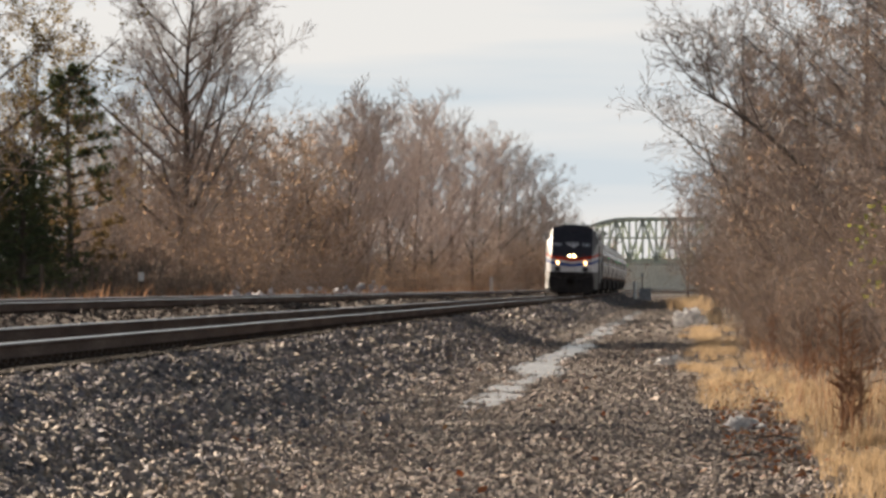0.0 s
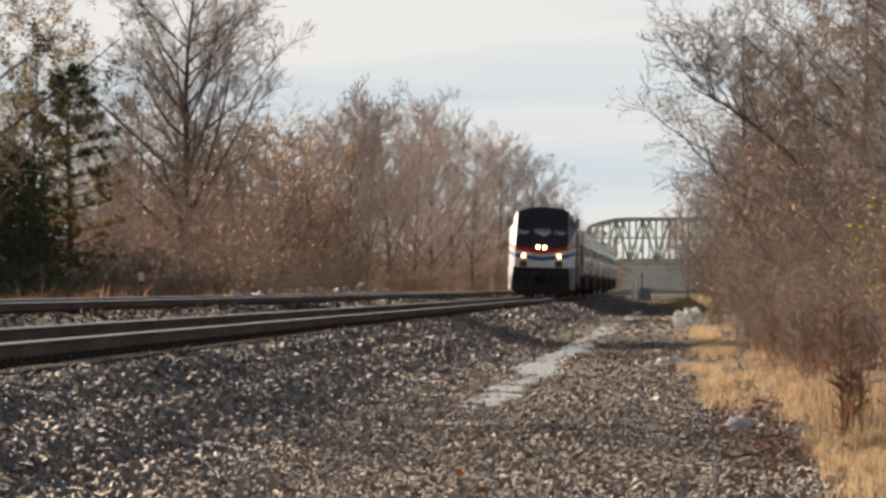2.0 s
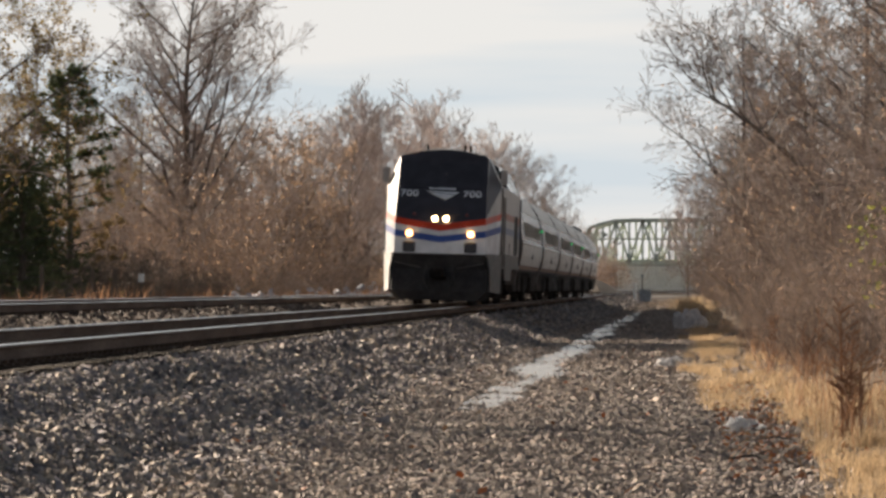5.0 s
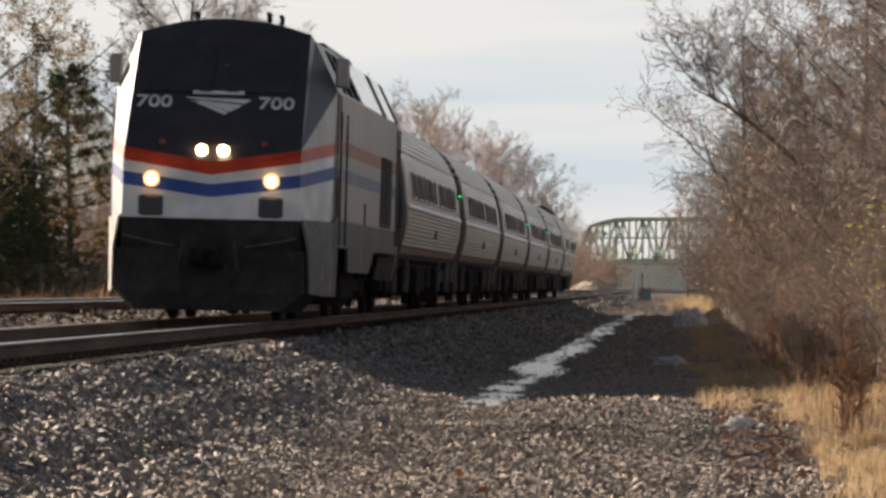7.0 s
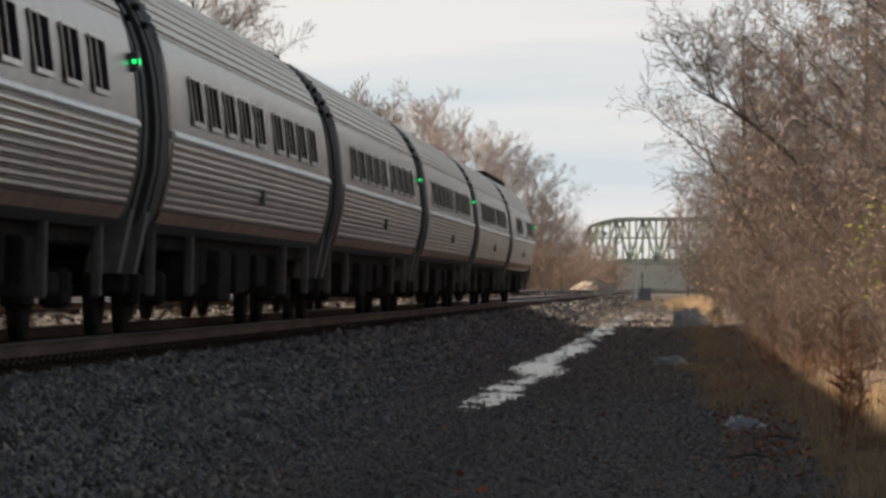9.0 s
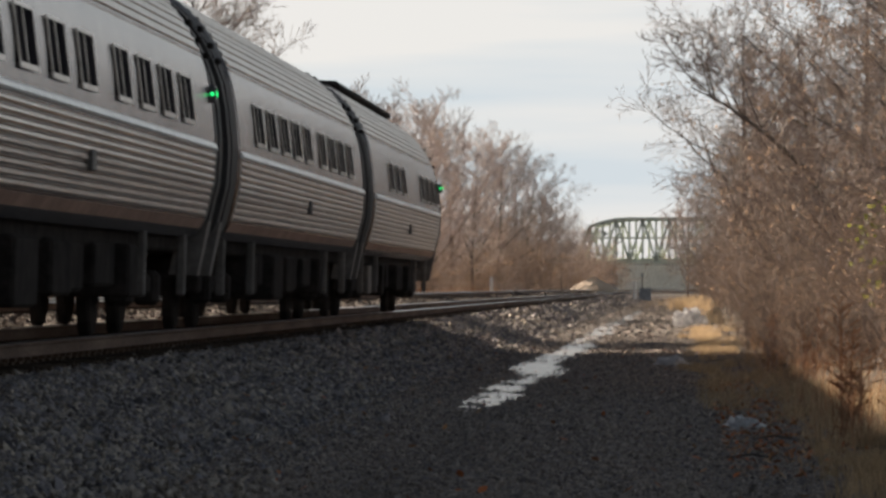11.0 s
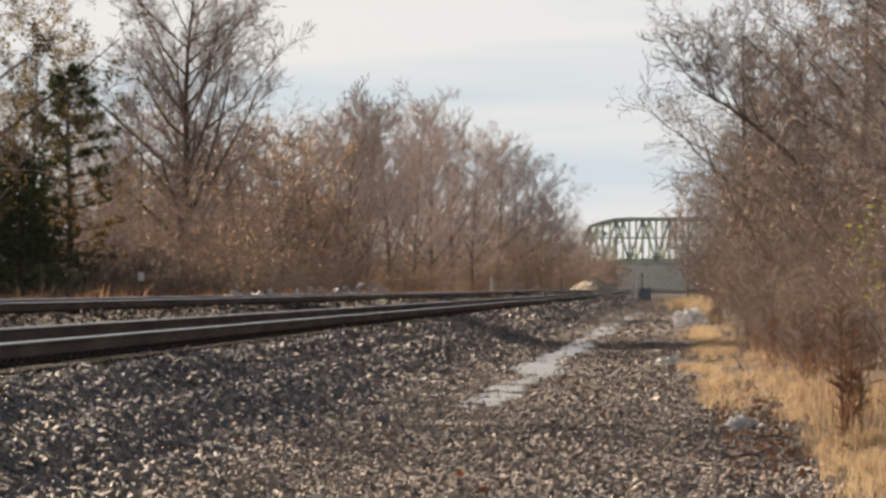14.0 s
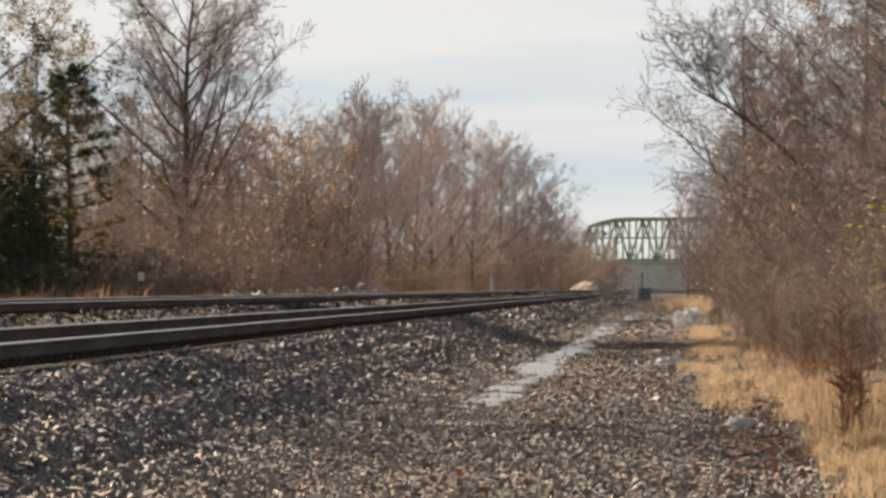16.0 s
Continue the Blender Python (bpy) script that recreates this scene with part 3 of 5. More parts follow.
        for ya, yb in ((13.9, 14.9), (17.6, 18.1), (18.3, 18.7)):
            part("louvre", lean(ya, yb, 0.03, 0.95), RUBBER, loco)
        part("mirror", Shape().box(min(side * 1.52, side * 1.72), max(side * 1.52, side * 1.72), 2.42, 2.5, 3.34, 3.76, 0.03), SILVER, loco, "grey folded-out side mirror")
    part("fuel_tank", Shape().box(-1.35, 1.35, 7.2, 10.6, 0.22, 0.98, 0.12), GRIME, loco)
    part("underframe", Shape().box(-1.2, 1.2, 1.8, L - 0.3, 0.85, 1.1, 0.02), GRIME, loco)
    for y in (4.2, 14.4):
        truck(loco, y, axle=1.4, r=0.5)
    # roof fittings
    for x, y in ((-0.55, 3.4), (0.5, 3.2), (0.62, 4.0), (0.0, 9.5)):
        part("roof_fitting", Shape().tube([Vector((x, y, 4.15)), Vector((x, y, 4.42))], [0.045, 0.03], 8, caps=True).box(x - 0.03, x + 0.03, y - 0.25, y + 0.1, 4.36, 4.43, 0.02), GRIME, loco)
    part("roof_fan_cover", Shape().box(-0.8, 0.8, 11, 17.6, 4.15, 4.36, 0.05), BLACK, loco)
    return loco


CAR_SEC = [(1.36, 1.02), (1.46, 1.12), (1.50, 1.22), (1.585, 1.60), (1.60, 1.92), (1.595, 2.1), (1.555, 2.45), (1.49, 2.75), (1.40, 2.98), (1.27, 3.22), (1.08, 3.46), (0.80, 3.68), (0.45, 3.82), (0.0, 3.87)]



def rounded(points, n=4):
    """The same outline with a smooth curve through its corners."""
    p = [Vector((a, b, 0)) for a, b in points]
    p = [p[0] * 2 - p[1]] + p + [p[-1] * 2 - p[-2]]
    out = []
    for i in range(1, len(p) - 2):
        for k in range(n):
            t = k / n
            q = 0.5 * (2 * p[i] + (p[i + 1] - p[i - 1]) * t + (2 * p[i - 1] - 5 * p[i] + 4 * p[i + 1] - p[i + 2]) * t * t + (3 * p[i] - p[i - 1] - 3 * p[i + 1] + p[i + 2]) * t ** 3)
            out.append((q.x, q.y))
    return out + [points[-1]]


def build_car(groups, marker, cafe=False):
    """A tubular coach 25.4 m long, from its leading end at y=0."""
    car = thing("passenger_car", "fluted stainless steel passenger coach with dark windows", "railway coach", "coaches of the train")
    L, B0 = 25.3, 1.3

    def cxz(z):
        return float(np.interp(z, [p[1] for p in CAR_SEC], [p[0] for p in CAR_SEC]))

    sec = CAR_SEC + [(-a, b) for a, b in CAR_SEC[-2::-1]]
    fine = rounded(CAR_SEC)
    fine += [(-a, b) for a, b in fine[-2::-1]]
    s = Shape()
    s.loft([[(a * k, y, 1.02 + (b - 1.02) * (1 if k == 1 else 0.985)) for a, b in fine] for y, k in ((B0 - 0.06, 0.985), (B0, 1), (L - B0, 1), (L - B0 + 0.06, 0.985))])
    # roof faces take the paler tone, standing in for reflected sky
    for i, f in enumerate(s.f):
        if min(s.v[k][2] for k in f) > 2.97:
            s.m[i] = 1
    part("car_body", s, [STEEL, STEEL_SKY_TONE], car, smooth=False)
    # flutes: half-round ribs along the lower side and the roof, reflections painted into their tones
    ribs = [("side_fluting", np.linspace(1.27, 1.86, 9), 0.026), ("roof_fluting", [2.98, 3.08, 3.18, 3.28, 3.37, 3.46, 3.54, 3.62, 3.69, 3.75, 3.8], 0.02)]
    for name, zs, r in ribs:
        for z in zs:
            for side in (-1, 1):
                s = Shape()
                x = cxz(z)
                sl = (cxz(z + 0.02) - cxz(z - 0.02)) / 0.04
                nx, nz = 1 / math.hypot(1, sl), -sl / math.hypot(1, sl)
                tx, tz = -nz, nx
                k = 0.036
                q = [(x - tx * k, z - tz * k), (x - tx * k * 0.6 + nx * r * 0.8, z - tz * k * 0.6 + nz * r * 0.8), (x + nx * r, z + nz * r), (x + tx * k * 0.6 + nx * r * 0.8, z + tz * k * 0.6 + nz * r * 0.8), (x + tx * k, z + tz * k)]
                s.loft([[(side * a, y, b) for a, b in q][::side] for y in (B0 + 0.02, L - B0 - 0.02)])
                part("flute", s, STEEL_BRIGHT if name == "side_fluting" else STEEL_SKY_TONE, car)
    for side in (-1, 1):
        q = [(1.57, 2.035), (1.625, 1.985), (1.645, 1.945), (1.635, 1.925), (1.57, 1.92)]
        part("belt_rail", Shape().loft([[(side * a, y, b) for a, b in q][::-side] for y in (B0, L - B0)]), BELT, car, "bright belt rail")
        q = [(side * 1.452, B0, 1.115), (side * 1.452, L - B0, 1.115), (side * 1.508, L - B0, 1.215), (side * 1.508, B0, 1.215)]
        part("lower_stripe", strip(Shape(), q if side > 0 else q[::-1]), RUST_STRIPE, car, "faded red-brown lower stripe")
        a, b = sorted((side * 1.385, side * 1.44))
        part("letterboard_rail", Shape().box(a, b, B0, L - B0, 2.88, 2.93, 0.012), STEEL, car)
        for y in groups:
            zl, zh = 2.16, 2.58
            w = 1.1
            q = [(side * (cxz(zl) + 0.016), y, zl), (side * (cxz(zl) + 0.016), y + w, zl), (side * (cxz(zh) + 0.016), y + w, zh), (side * (cxz(zh) + 0.016), y, zh)]
            win = part("window", strip(Shape(), q if side > 0 else q[::-1]), GLASS, car)
            fr = Shape()
            for ya, yb, z0, z1 in ((y - 0.03, y + w + 0.03, zl - 0.045, zl), (y - 0.03, y + w + 0.03, zh, zh + 0.025), (y - 0.03, y, zl, zh), (y + w, y + w + 0.03, zl, zh), (y + w * 0.42 - 0.022, y + w * 0.42 + 0.022, zl, zh)):
                q = [(side * (cxz(z0) + 0.022), ya, z0), (side * (cxz(z0) + 0.022), yb, z0), (side * (cxz(z1) + 0.022), yb, z1), (side * (cxz(z1) + 0.022), ya, z1)]
                strip(fr, q if side > 0 else q[::-1])
            part("window_frame", fr, STEEL_BRIGHT, win)
        a, b = sorted((side * 1.57, side * 1.632))
        part("hatch", Shape().box(a, b, 12.35, 12.65, 1.46, 1.64, 0.01), BOX_GREY, car)
        if marker:
            x = cxz(2.5)
            lamp_y = L - (0.85 if cafe else 1.5)
            lamp = part("marker_lamp", Shape().box(min(side * (x - 0.02), side * (x + 0.08)), max(side * (x - 0.02), side * (x + 0.08)), lamp_y, lamp_y + 0.15, 2.42, 2.6, 0.02), BLACK, car)
            part("lens", Shape().disc(side * (x + 0.04), lamp_y - 0.01, 2.51, 0.022, 0.03).box(min(side * (x + 0.07), side * (x + 0.09)), max(side * (x + 0.07), side * (x + 0.09)), lamp_y + 0.04, lamp_y + 0.11, 2.48, 2.54, 0.01), GREEN_LAMP, lamp, "lit green marker lens")
    # end frames and diaphragms
    for y0, y1 in ((-0.34, 0.0), (L, L + 0.34)):
        inner = y1 if y0 < 0 else y0
        way = 1 if y0 < 0 else -1
        for nm, k1, ya, yb in (("diaphragm", 0.80, y0, y1), ("diaphragm", 0.84, y0 + 0.1, y0 + 0.16), ("end_band", 0.985, inner, inner + way * 0.34), ("end_rib", 0.955, inner + way * 0.34, inner + way * 0.55), ("end_band", 0.985, inner + way * 0.55, inner + way * (B0 - 0.05))):
            ya, yb = sorted((ya, yb))
            outer = [(a * k1, 1.0 + (b - 1.0) * (0.985 if k1 > 0.95 else 0.93)) for a, b in sec]
            part(nm, Shape().loft([[(a, y, b) for a, b in outer] for y in (ya, yb)]), GRIME if nm == "end_rib" else RUBBER, car, "black rubber diaphragm" if nm == "diaphragm" else "")
        yy = 0.35 if y0 < 0 else L - 0.35
        for sx in (-1, 1):
            for z in (2.95, 3.12, 3.3):
                x = cxz(z) * 0.98
                part("cable_jumper", Shape().box(min(sx * x, sx * (x + 0.06)), max(sx * x, sx * (x + 0.06)), yy - 0.16, yy + 0.02, z - 0.03, z + 0.03, 0.01), GRIME, car)
            part("roof_bracket", Shape().box(min(sx * 0.45, sx * 0.7), max(sx * 0.45, sx * 0.7), yy - 0.3, yy + 0.1, 3.62, 3.8, 0.04), GRIME, car)
        for sx in (-1, 1):
            q = [(sx * 1.40, yy - 0.35, 0.62), (sx * 1.40, yy - 0.05, 0.62), (sx * 1.5, yy + 0.1, 1.2), (sx * 1.5, yy - 0.3, 1.2)]
            part("end_step", Shape().loft([q, [(x - sx * 0.3, y, z) for x, y, z in q]][::sx]), BOX_GREY, car)
    if cafe:
        part("roof_vent_cover", Shape().box(-0.62, 0.62, 7.0, L - 2.2, 3.8, 4.0, 0.08), GRIME, car, "dark roof ventilation cover")
        part("roof_vent", Shape().box(-0.2, 0.2, L - 7.2, L - 6.0, 3.98, 4.1, 0.05), GRIME, car)
    # underfloor
    part("underframe", Shape().box(-1.25, 1.25, 0.3, L - 0.3, 0.86, 1.06, 0.03), GRIME, car)
    rnd = random.Random(7 + int(cafe))
    y = 6.6
    while y < L - 7:
        w = rnd.uniform(0.7, 2.0)
        for side in (-1, 1):
            a, b = sorted((side * 0.55, side * rnd.uniform(1.2, 1.42)))
            part("equipment_box", Shape().box(a, b, y, y + w, rnd.uniform(0.32, 0.55), 0.9, 0.03), GRIME if rnd.random() < 0.93 else BOX_GREY, car)
        y += w + rnd.uniform(0.15, 0.6)
    for yy in (2.0, 6.1, L - 6.1, L - 2.0):
        for sx in (-1, 1):
            part("hanger", Shape().box(min(sx * 1.3, sx * 1.4), max(sx * 1.3, sx * 1.4), yy - 0.045, yy + 0.045, 0.4, 1.05, 0.02), BOX_GREY, car)
    for yy in (3.9, L - 3.9):
        truck(car, yy, axle=1.3)
    part("coupler", Shape().box(-0.14, 0.14, -0.6, 0.5, 0.7, 0.95, 0.05).box(-0.14, 0.14, L - 0.5, L + 0.6, 0.7, 0.95, 0.05), GRIME, car)
    return car


COACH = [3.45, 5.48, 7.52, 9.56, 11.6, 14.4, 16.43, 18.45, 20.47]
CAFE = [5.75, 7.8, 9.85, 16.4, 18.42, 20.45, 22.47]
loco = build_locomotive()
coach_lit = build_car(COACH, True)
coach_dark = build_car(COACH, False)
cafe_car = tagged(build_car(CAFE, True, True), "fluted stainless steel cafe coach with two groups of windows")
train = [(loco, 0.0), (coach_lit, 20.35), (coach_dark, 20.35 + 26), (copy_thing(coach_lit, pose(0, 0, 0)), 20.35 + 52), (copy_thing(coach_lit, pose(0, 0, 0)), 20.35 + 78),
         (copy_thing(coach_dark, pose(0, 0, 0)), 20.35 + 104), (cafe_car, 20.35 + 130)]
FRONT0, SPEED = 318.2, 35.03


def motions():
    for ob, back in train:
        walk(ob, [(t, pose(TRACK_X + bend(FRONT0 + back - SPEED * t), FRONT0 + back - SPEED * t, 0.018, 0, CANT, 0)) for t in range(0, 17)])


# ---- trees and brush ----
def grow(wood, twigs, leaves, p, d, length, r, level, rnd, q):
    """One branch and all that springs from it. q: the habit of the tree."""
    n = 1 if level >= q["levels"] else (6, 4, 2, 2, 1)[level]
    pts, rad = [p.copy()], [r]
    for i in range(n):
        w = max(q["wander"] * 0.4, 0.06) if level == 0 else q["wander"]
        d = (d + Vector((rnd.uniform(-w, w), rnd.uniform(-w, w), rnd.uniform(-w, w) + q["rise"] * (0 if level == 0 else 1)))).normalized()
        p = p + d * (length / n)
        pts.append(p.copy())
        rad.append(max(r * (1 - (i + 1) / n * (0.86 if level == 0 else 0.8)), q["thin"]))
    (wood if level < 2 else twigs).tube(pts, rad, (7, 5, 3, 3, 3)[level])
    if level >= q["levels"]:
        if leaves is not None and rnd.random() < q["leafy"]:
            for _ in range(q["per"]):
                a = pts[-1].lerp(pts[0], rnd.random()) + Vector((rnd.gauss(0, 0.1), rnd.gauss(0, 0.1), rnd.gauss(0, 0.1)))
                leaf(leaves, a, q["leaf"] * rnd.uniform(0.6, 1.3), rnd)
        return
    kids = q["kids"][level]
    start = q["start"] if level == 0 else 0.15
    for k in range(kids):
        t = start + (1 - start) * (k + rnd.random()) / kids
        i = min(int(t * n), n - 1)
        a = pts[i].lerp(pts[i + 1], t * n - i)
        ax = (pts[i + 1] - pts[i]).normalized()
        side = ax.orthogonal()
        side.rotate(Matrix.Rotation(rnd.uniform(0, math.tau) if level else k * 2.4 + rnd.uniform(-0.5, 0.5), 3, ax))
        ang = radians(q["angle"][min(level, 2)] * rnd.uniform(0.65, 1.3))
        dd = ax * math.cos(ang) + side * math.sin(ang)
        ln = length * q["ratio"][min(level, 2)] * rnd.uniform(0.65, 1.25) * (1.15 - 0.55 * t if level == 0 else 1 - 0.35 * t)
        rr = max(min(rad[i] * 0.5, r * 0.42), q["thin"])
        grow(wood, twigs, leaves, a, dd, ln, rr, level + 1, rnd, q)


def leaf(s, p, size, rnd):
    u = Vector((rnd.gauss(0, 1), rnd.gauss(0, 1), rnd.gauss(0, 0.7))).normalized() * size
    w = u.orthogonal().normalized() * size * 0.35
    w.rotate(Matrix.Rotation(rnd.uniform(0, 6), 3, u.normalized()))
    s.add([tuple(p), tuple(p + u * 0.5 + w), tuple(p + u), tuple(p + u * 0.5 - w)], [(0, 1, 2, 3)])


def habit(**k):
    q = dict(levels=3, kids=(13, 8, 6), start=0.25, angle=(48, 42, 45), ratio=(0.42, 0.46, 0.42), wander=0.16, rise=0.06, thin=0.007, leafy=0.0, per=2, leaf=0.12)
    q.update(k)
    return q


def build_tree(name, label, seed, tall, r, q, bark, twig, leaf_mat, lean=(0, 0)):
    """A tree of the given height at the origin: trunk with limbs, and a crown of twigs or leaves."""
    rnd = random.Random(seed)
    t = thing(name, label, "tree", "trees along the line")
    wood, twigs, leaves = Shape(), Shape(), Shape()
    grow(wood, twigs, leaves, Vector((0, 0, -0.2)), Vector((lean[0], lean[1], 1)).normalized(), tall, r, 0, rnd, q)
    part("trunk", wood, bark, t)
    part("crown", twigs, twig, t, "crown of fine bare twigs")
    if leaves.f:
        part("foliage", leaves, leaf_mat, t, "sparse withered leaves")
    return t


def build_pine(tall, seed):
    rnd = random.Random(seed)
    t = thing("pine_tree", "thin pine with green top and browned lower boughs", "tree", "trees along the line")
    wood, green, dry = Shape(), Shape(), Shape()
    wood.tube([Vector((0, 0, -0.2)), Vector((0.05, 0, tall * 0.4)), Vector((-0.05, 0, tall * 0.75)), Vector((0, 0, tall))], [0.13, 0.10, 0.06, 0.02], 7)
    for k in range(46):
        z = tall * (0.2 + 0.8 * (k + rnd.random()) / 46)
        az = k * 2.4 + rnd.uniform(-0.4, 0.4)
        ln = min(2.1, 0.62 * (tall - z) ** 0.8 + 0.5) + rnd.uniform(-0.3, 0.25)
        d = Vector((math.cos(az), math.sin(az), 0.22))
        a = Vector((0, 0, z))
        tip = a + d * ln
        mid = a + d * ln * 0.5 + Vector((0, 0, -0.05))
        wood.tube([a, mid, tip], [0.035, 0.022, 0.01], 4)
        for j in range(11):
            p = a.lerp(tip, 0.35 + 0.65 * rnd.random()) + Vector((rnd.gauss(0, 0.14), rnd.gauss(0, 0.14), rnd.gauss(0.04, 0.1)))
            s = green if z > tall * 0.58 + rnd.uniform(-1.6, 1.0) else dry
            if s is dry and rnd.random() < 0.45:
                continue
            for _ in range(22):
                e = Vector((rnd.gauss(0, 1), rnd.gauss(0, 1), rnd.gauss(0.5, 0.8))).normalized() * rnd.uniform(0.14, 0.3)
                w = e.orthogonal().normalized() * 0.03
                s.add([tuple(p - w), tuple(p + w), tuple(p + e)], [(0, 1, 2)])
    part("trunk", wood, BARK, t)
    part("crown", green, NEEDLE, t, "dark green needle tufts")
    part("dry_foliage", dry, NEEDLE_DRY, t, "browned needle tufts")
    return t


def build_evergreen(seed):
    rnd = random.Random(seed)
    t = thing("evergreen_bush", "dense dark green evergreen beside the line", "tree", "trees along the line")
    wood, green = Shape(), Shape()
    wood.tube([Vector((0, 0, -0.2)), Vector((0.1, 0, 2.0)), Vector((0, 0, 3.9))], [0.12, 0.08, 0.02], 6)
    for k in range(60):
        z = 0.5 + 3.4 * (k + rnd.random()) / 60
        az = k * 2.4
        ln = (4.2 - z) * 0.52 + 0.25
        a, tip = Vector((0, 0, z)), Vector((math.cos(az) * ln, math.sin(az) * ln, z + 0.1))
        wood.tube([a, tip], [0.025, 0.008], 3)
        for j in range(26):
            p = a.lerp(tip, 0.25 + 0.8 * rnd.random()) + Vector((rnd.gauss(0, 0.12), rnd.gauss(0, 0.12), rnd.gauss(0, 0.13)))
            for _ in range(7):
                e = Vector((rnd.gauss(0, 1), rnd.gauss(0, 1), rnd.gauss(0.2, 0.8))).normalized() * rnd.uniform(0.10, 0.2)
                w = e.orthogonal().normalized() * 0.018
                green.add([tuple(p - w), tuple(p + w), tuple(p + e)], [(0, 1, 2)])
    part("trunk", wood, BARK, t)
    part("crown", green, NEEDLE, t)
    return t


def build_shrub(seed, tall, wide, stems, q, twig, leaf_mat):
    rnd = random.Random(seed)
    t = thing("shrub", "tangled leafless shrub with withered brown leaves", "shrub", "brush along the line")
    wood, leaves = Shape(), Shape()
    for _ in range(stems):
        az, out = rnd.uniform(0, math.tau), rnd.uniform(0.05, 0.75)
        d = Vector((math.cos(az) * out, math.sin(az) * out, 1)).normalized()
        p = Vector((rnd.gauss(0, wide * 0.3), rnd.gauss(0, wide * 0.3), -0.15))
        grow(wood, wood, leaves, p, d, tall * rnd.uniform(0.55, 1.05), 0.026, 1, rnd, q)
    part("thicket", wood, twig, t)
    if leaves.f:
        part("foliage", leaves, leaf_mat, t, "withered brown leaves")
    return t


OAK = habit(levels=4, kids=(34, 10, 7, 4), start=0.17, angle=(44, 38, 38), ratio=(0.44, 0.52, 0.55), rise=0.13, wander=0.16, thin=0.009)
POPLAR = habit(levels=4, kids=(24, 8, 5, 4), start=0.12, angle=(38, 34, 34), ratio=(0.38, 0.52, 0.6), rise=0.12, wander=0.10, thin=0.011)
SPREAD = habit(levels=4, kids=(15, 9, 6, 4), start=0.2, angle=(58, 42, 45), ratio=(0.54, 0.48, 0.56), rise=0.09, wander=0.15, thin=0.008)
BROWN = habit(levels=3, kids=(18, 9, 7), start=0.12, angle=(55, 45, 45), ratio=(0.42, 0.5, 0.42), leafy=0.85, per=6, leaf=0.115, wander=0.2, thin=0.011)
GOLD = habit(levels=4, kids=(18, 7, 5, 3), start=0.2, angle=(50, 45, 45), ratio=(0.42, 0.46, 0.44), leafy=0.85, per=7, leaf=0.10, wander=0.18, thin=0.007)
RUSSET = habit(levels=4, kids=(16, 8, 6, 4), start=0.18, angle=(54, 42, 44), ratio=(0.48, 0.48, 0.54), rise=0.08, wander=0.18, thin=0.008, leafy=0.4, per=2, leaf=0.065)
THICKET = habit(levels=3, kids=(0, 6, 5), angle=(45, 42, 45), ratio=(0.5, 0.5, 0.5), wander=0.3, rise=0.04, thin=0.007, leafy=0.7, per=3, leaf=0.06)
MASS = habit(levels=3, kids=(0, 6, 4), angle=(45, 42, 45), ratio=(0.5, 0.55, 0.5), wander=0.28, rise=0.05, thin=0.012, leafy=0.8, per=5, leaf=0.11)

kinds = {
    "oak": build_tree("bare_tree", "tall bare deciduous tree with upswept grey branches", 11, 14.5, 0.26, OAK, BARK, TWIG_DARK, LEAF_BROWN),
    "poplar": build_tree("bare_tree", "slender bare tree with pale upright twigs", 12, 13.0, 0.15, POPLAR, BARK, TWIG_PALE, LEAF_BROWN),
    "poplar_b": build_tree("bare_tree", "slender bare tree with pale upright twigs", 13, 12.0, 0.14, POPLAR, TWIG_DARK, TWIG_PALE, LEAF_BROWN),
    "spread": build_tree("bare_tree", "spreading bare tree with grey-brown crooked limbs", 14, 12.5, 0.19, SPREAD, BARK, TWIG, LEAF_BROWN),
    "spread_b": build_tree("bare_tree", "spreading bare tree with grey-brown crooked limbs", 15, 11.5, 0.17, SPREAD, BARK, TWIG, LEAF_BROWN),
    "brown": build_tree("oak_tree", "small oak that keeps its withered brown leaves", 16, 8.5, 0.15, BROWN, BARK, TWIG_DARK, LEAF_BROWN),
    "russet": build_tree("leafy_tree", "crooked tree with a few withered russet leaves", 18, 10.5, 0.17, RUSSET, BARK, TWIG, LEAF_BROWN),
    "gold": build_tree("leafy_tree", "tree with sparse yellowed autumn leaves", 17, 12.5, 0.13, GOLD, BARK, TWIG_DARK, LEAF_GOLD),
}
shrubs = [build_shrub(21, 3.6, 2.6, 24, THICKET, TWIG, LEAF_BROWN), build_shrub(22, 2.6, 2.4, 26, THICKET, TWIG, LEAF_BROWN), build_shrub(23, 4.6, 2.8, 22, THICKET, TWIG, LEAF_BROWN)]
# Bark-dark twigs carry the deep shade below the pines in their colour.
shade_toned_shrubs = [build_shrub(26, 3.6, 2.8, 24, habit(levels=3, kids=(0, 6, 5), angle=(45, 42, 45), ratio=(0.5, 0.5, 0.5), wander=0.3, rise=0.04, thin=0.009, leafy=0.12, per=2, leaf=0.08), BARK, LEAF_BROWN)]
tagged(shade_toned_shrubs[0], "leafless shrub with the shade of the pines put into its dark twigs")
masses = [build_shrub(24, 5.0, 3.4, 22, MASS, TWIG, LEAF_BROWN), build_shrub(25, 6.4, 3.4, 20, MASS, TWIG_PALE, LEAF_BROWN)]
used = set()


def plant(src, x, y, scale=1.0, turn=0.0, tilt=0.0):
    m = pose(x, y, height(x, y), 0, tilt, turn) @ Matrix.Scale(scale, 4)
    if src not in used:
        used.add(src)
        ob = src
    else:
        ob = copy_thing(src, pose(0, 0, 0))
    ob.matrix_basis = m
    return ob


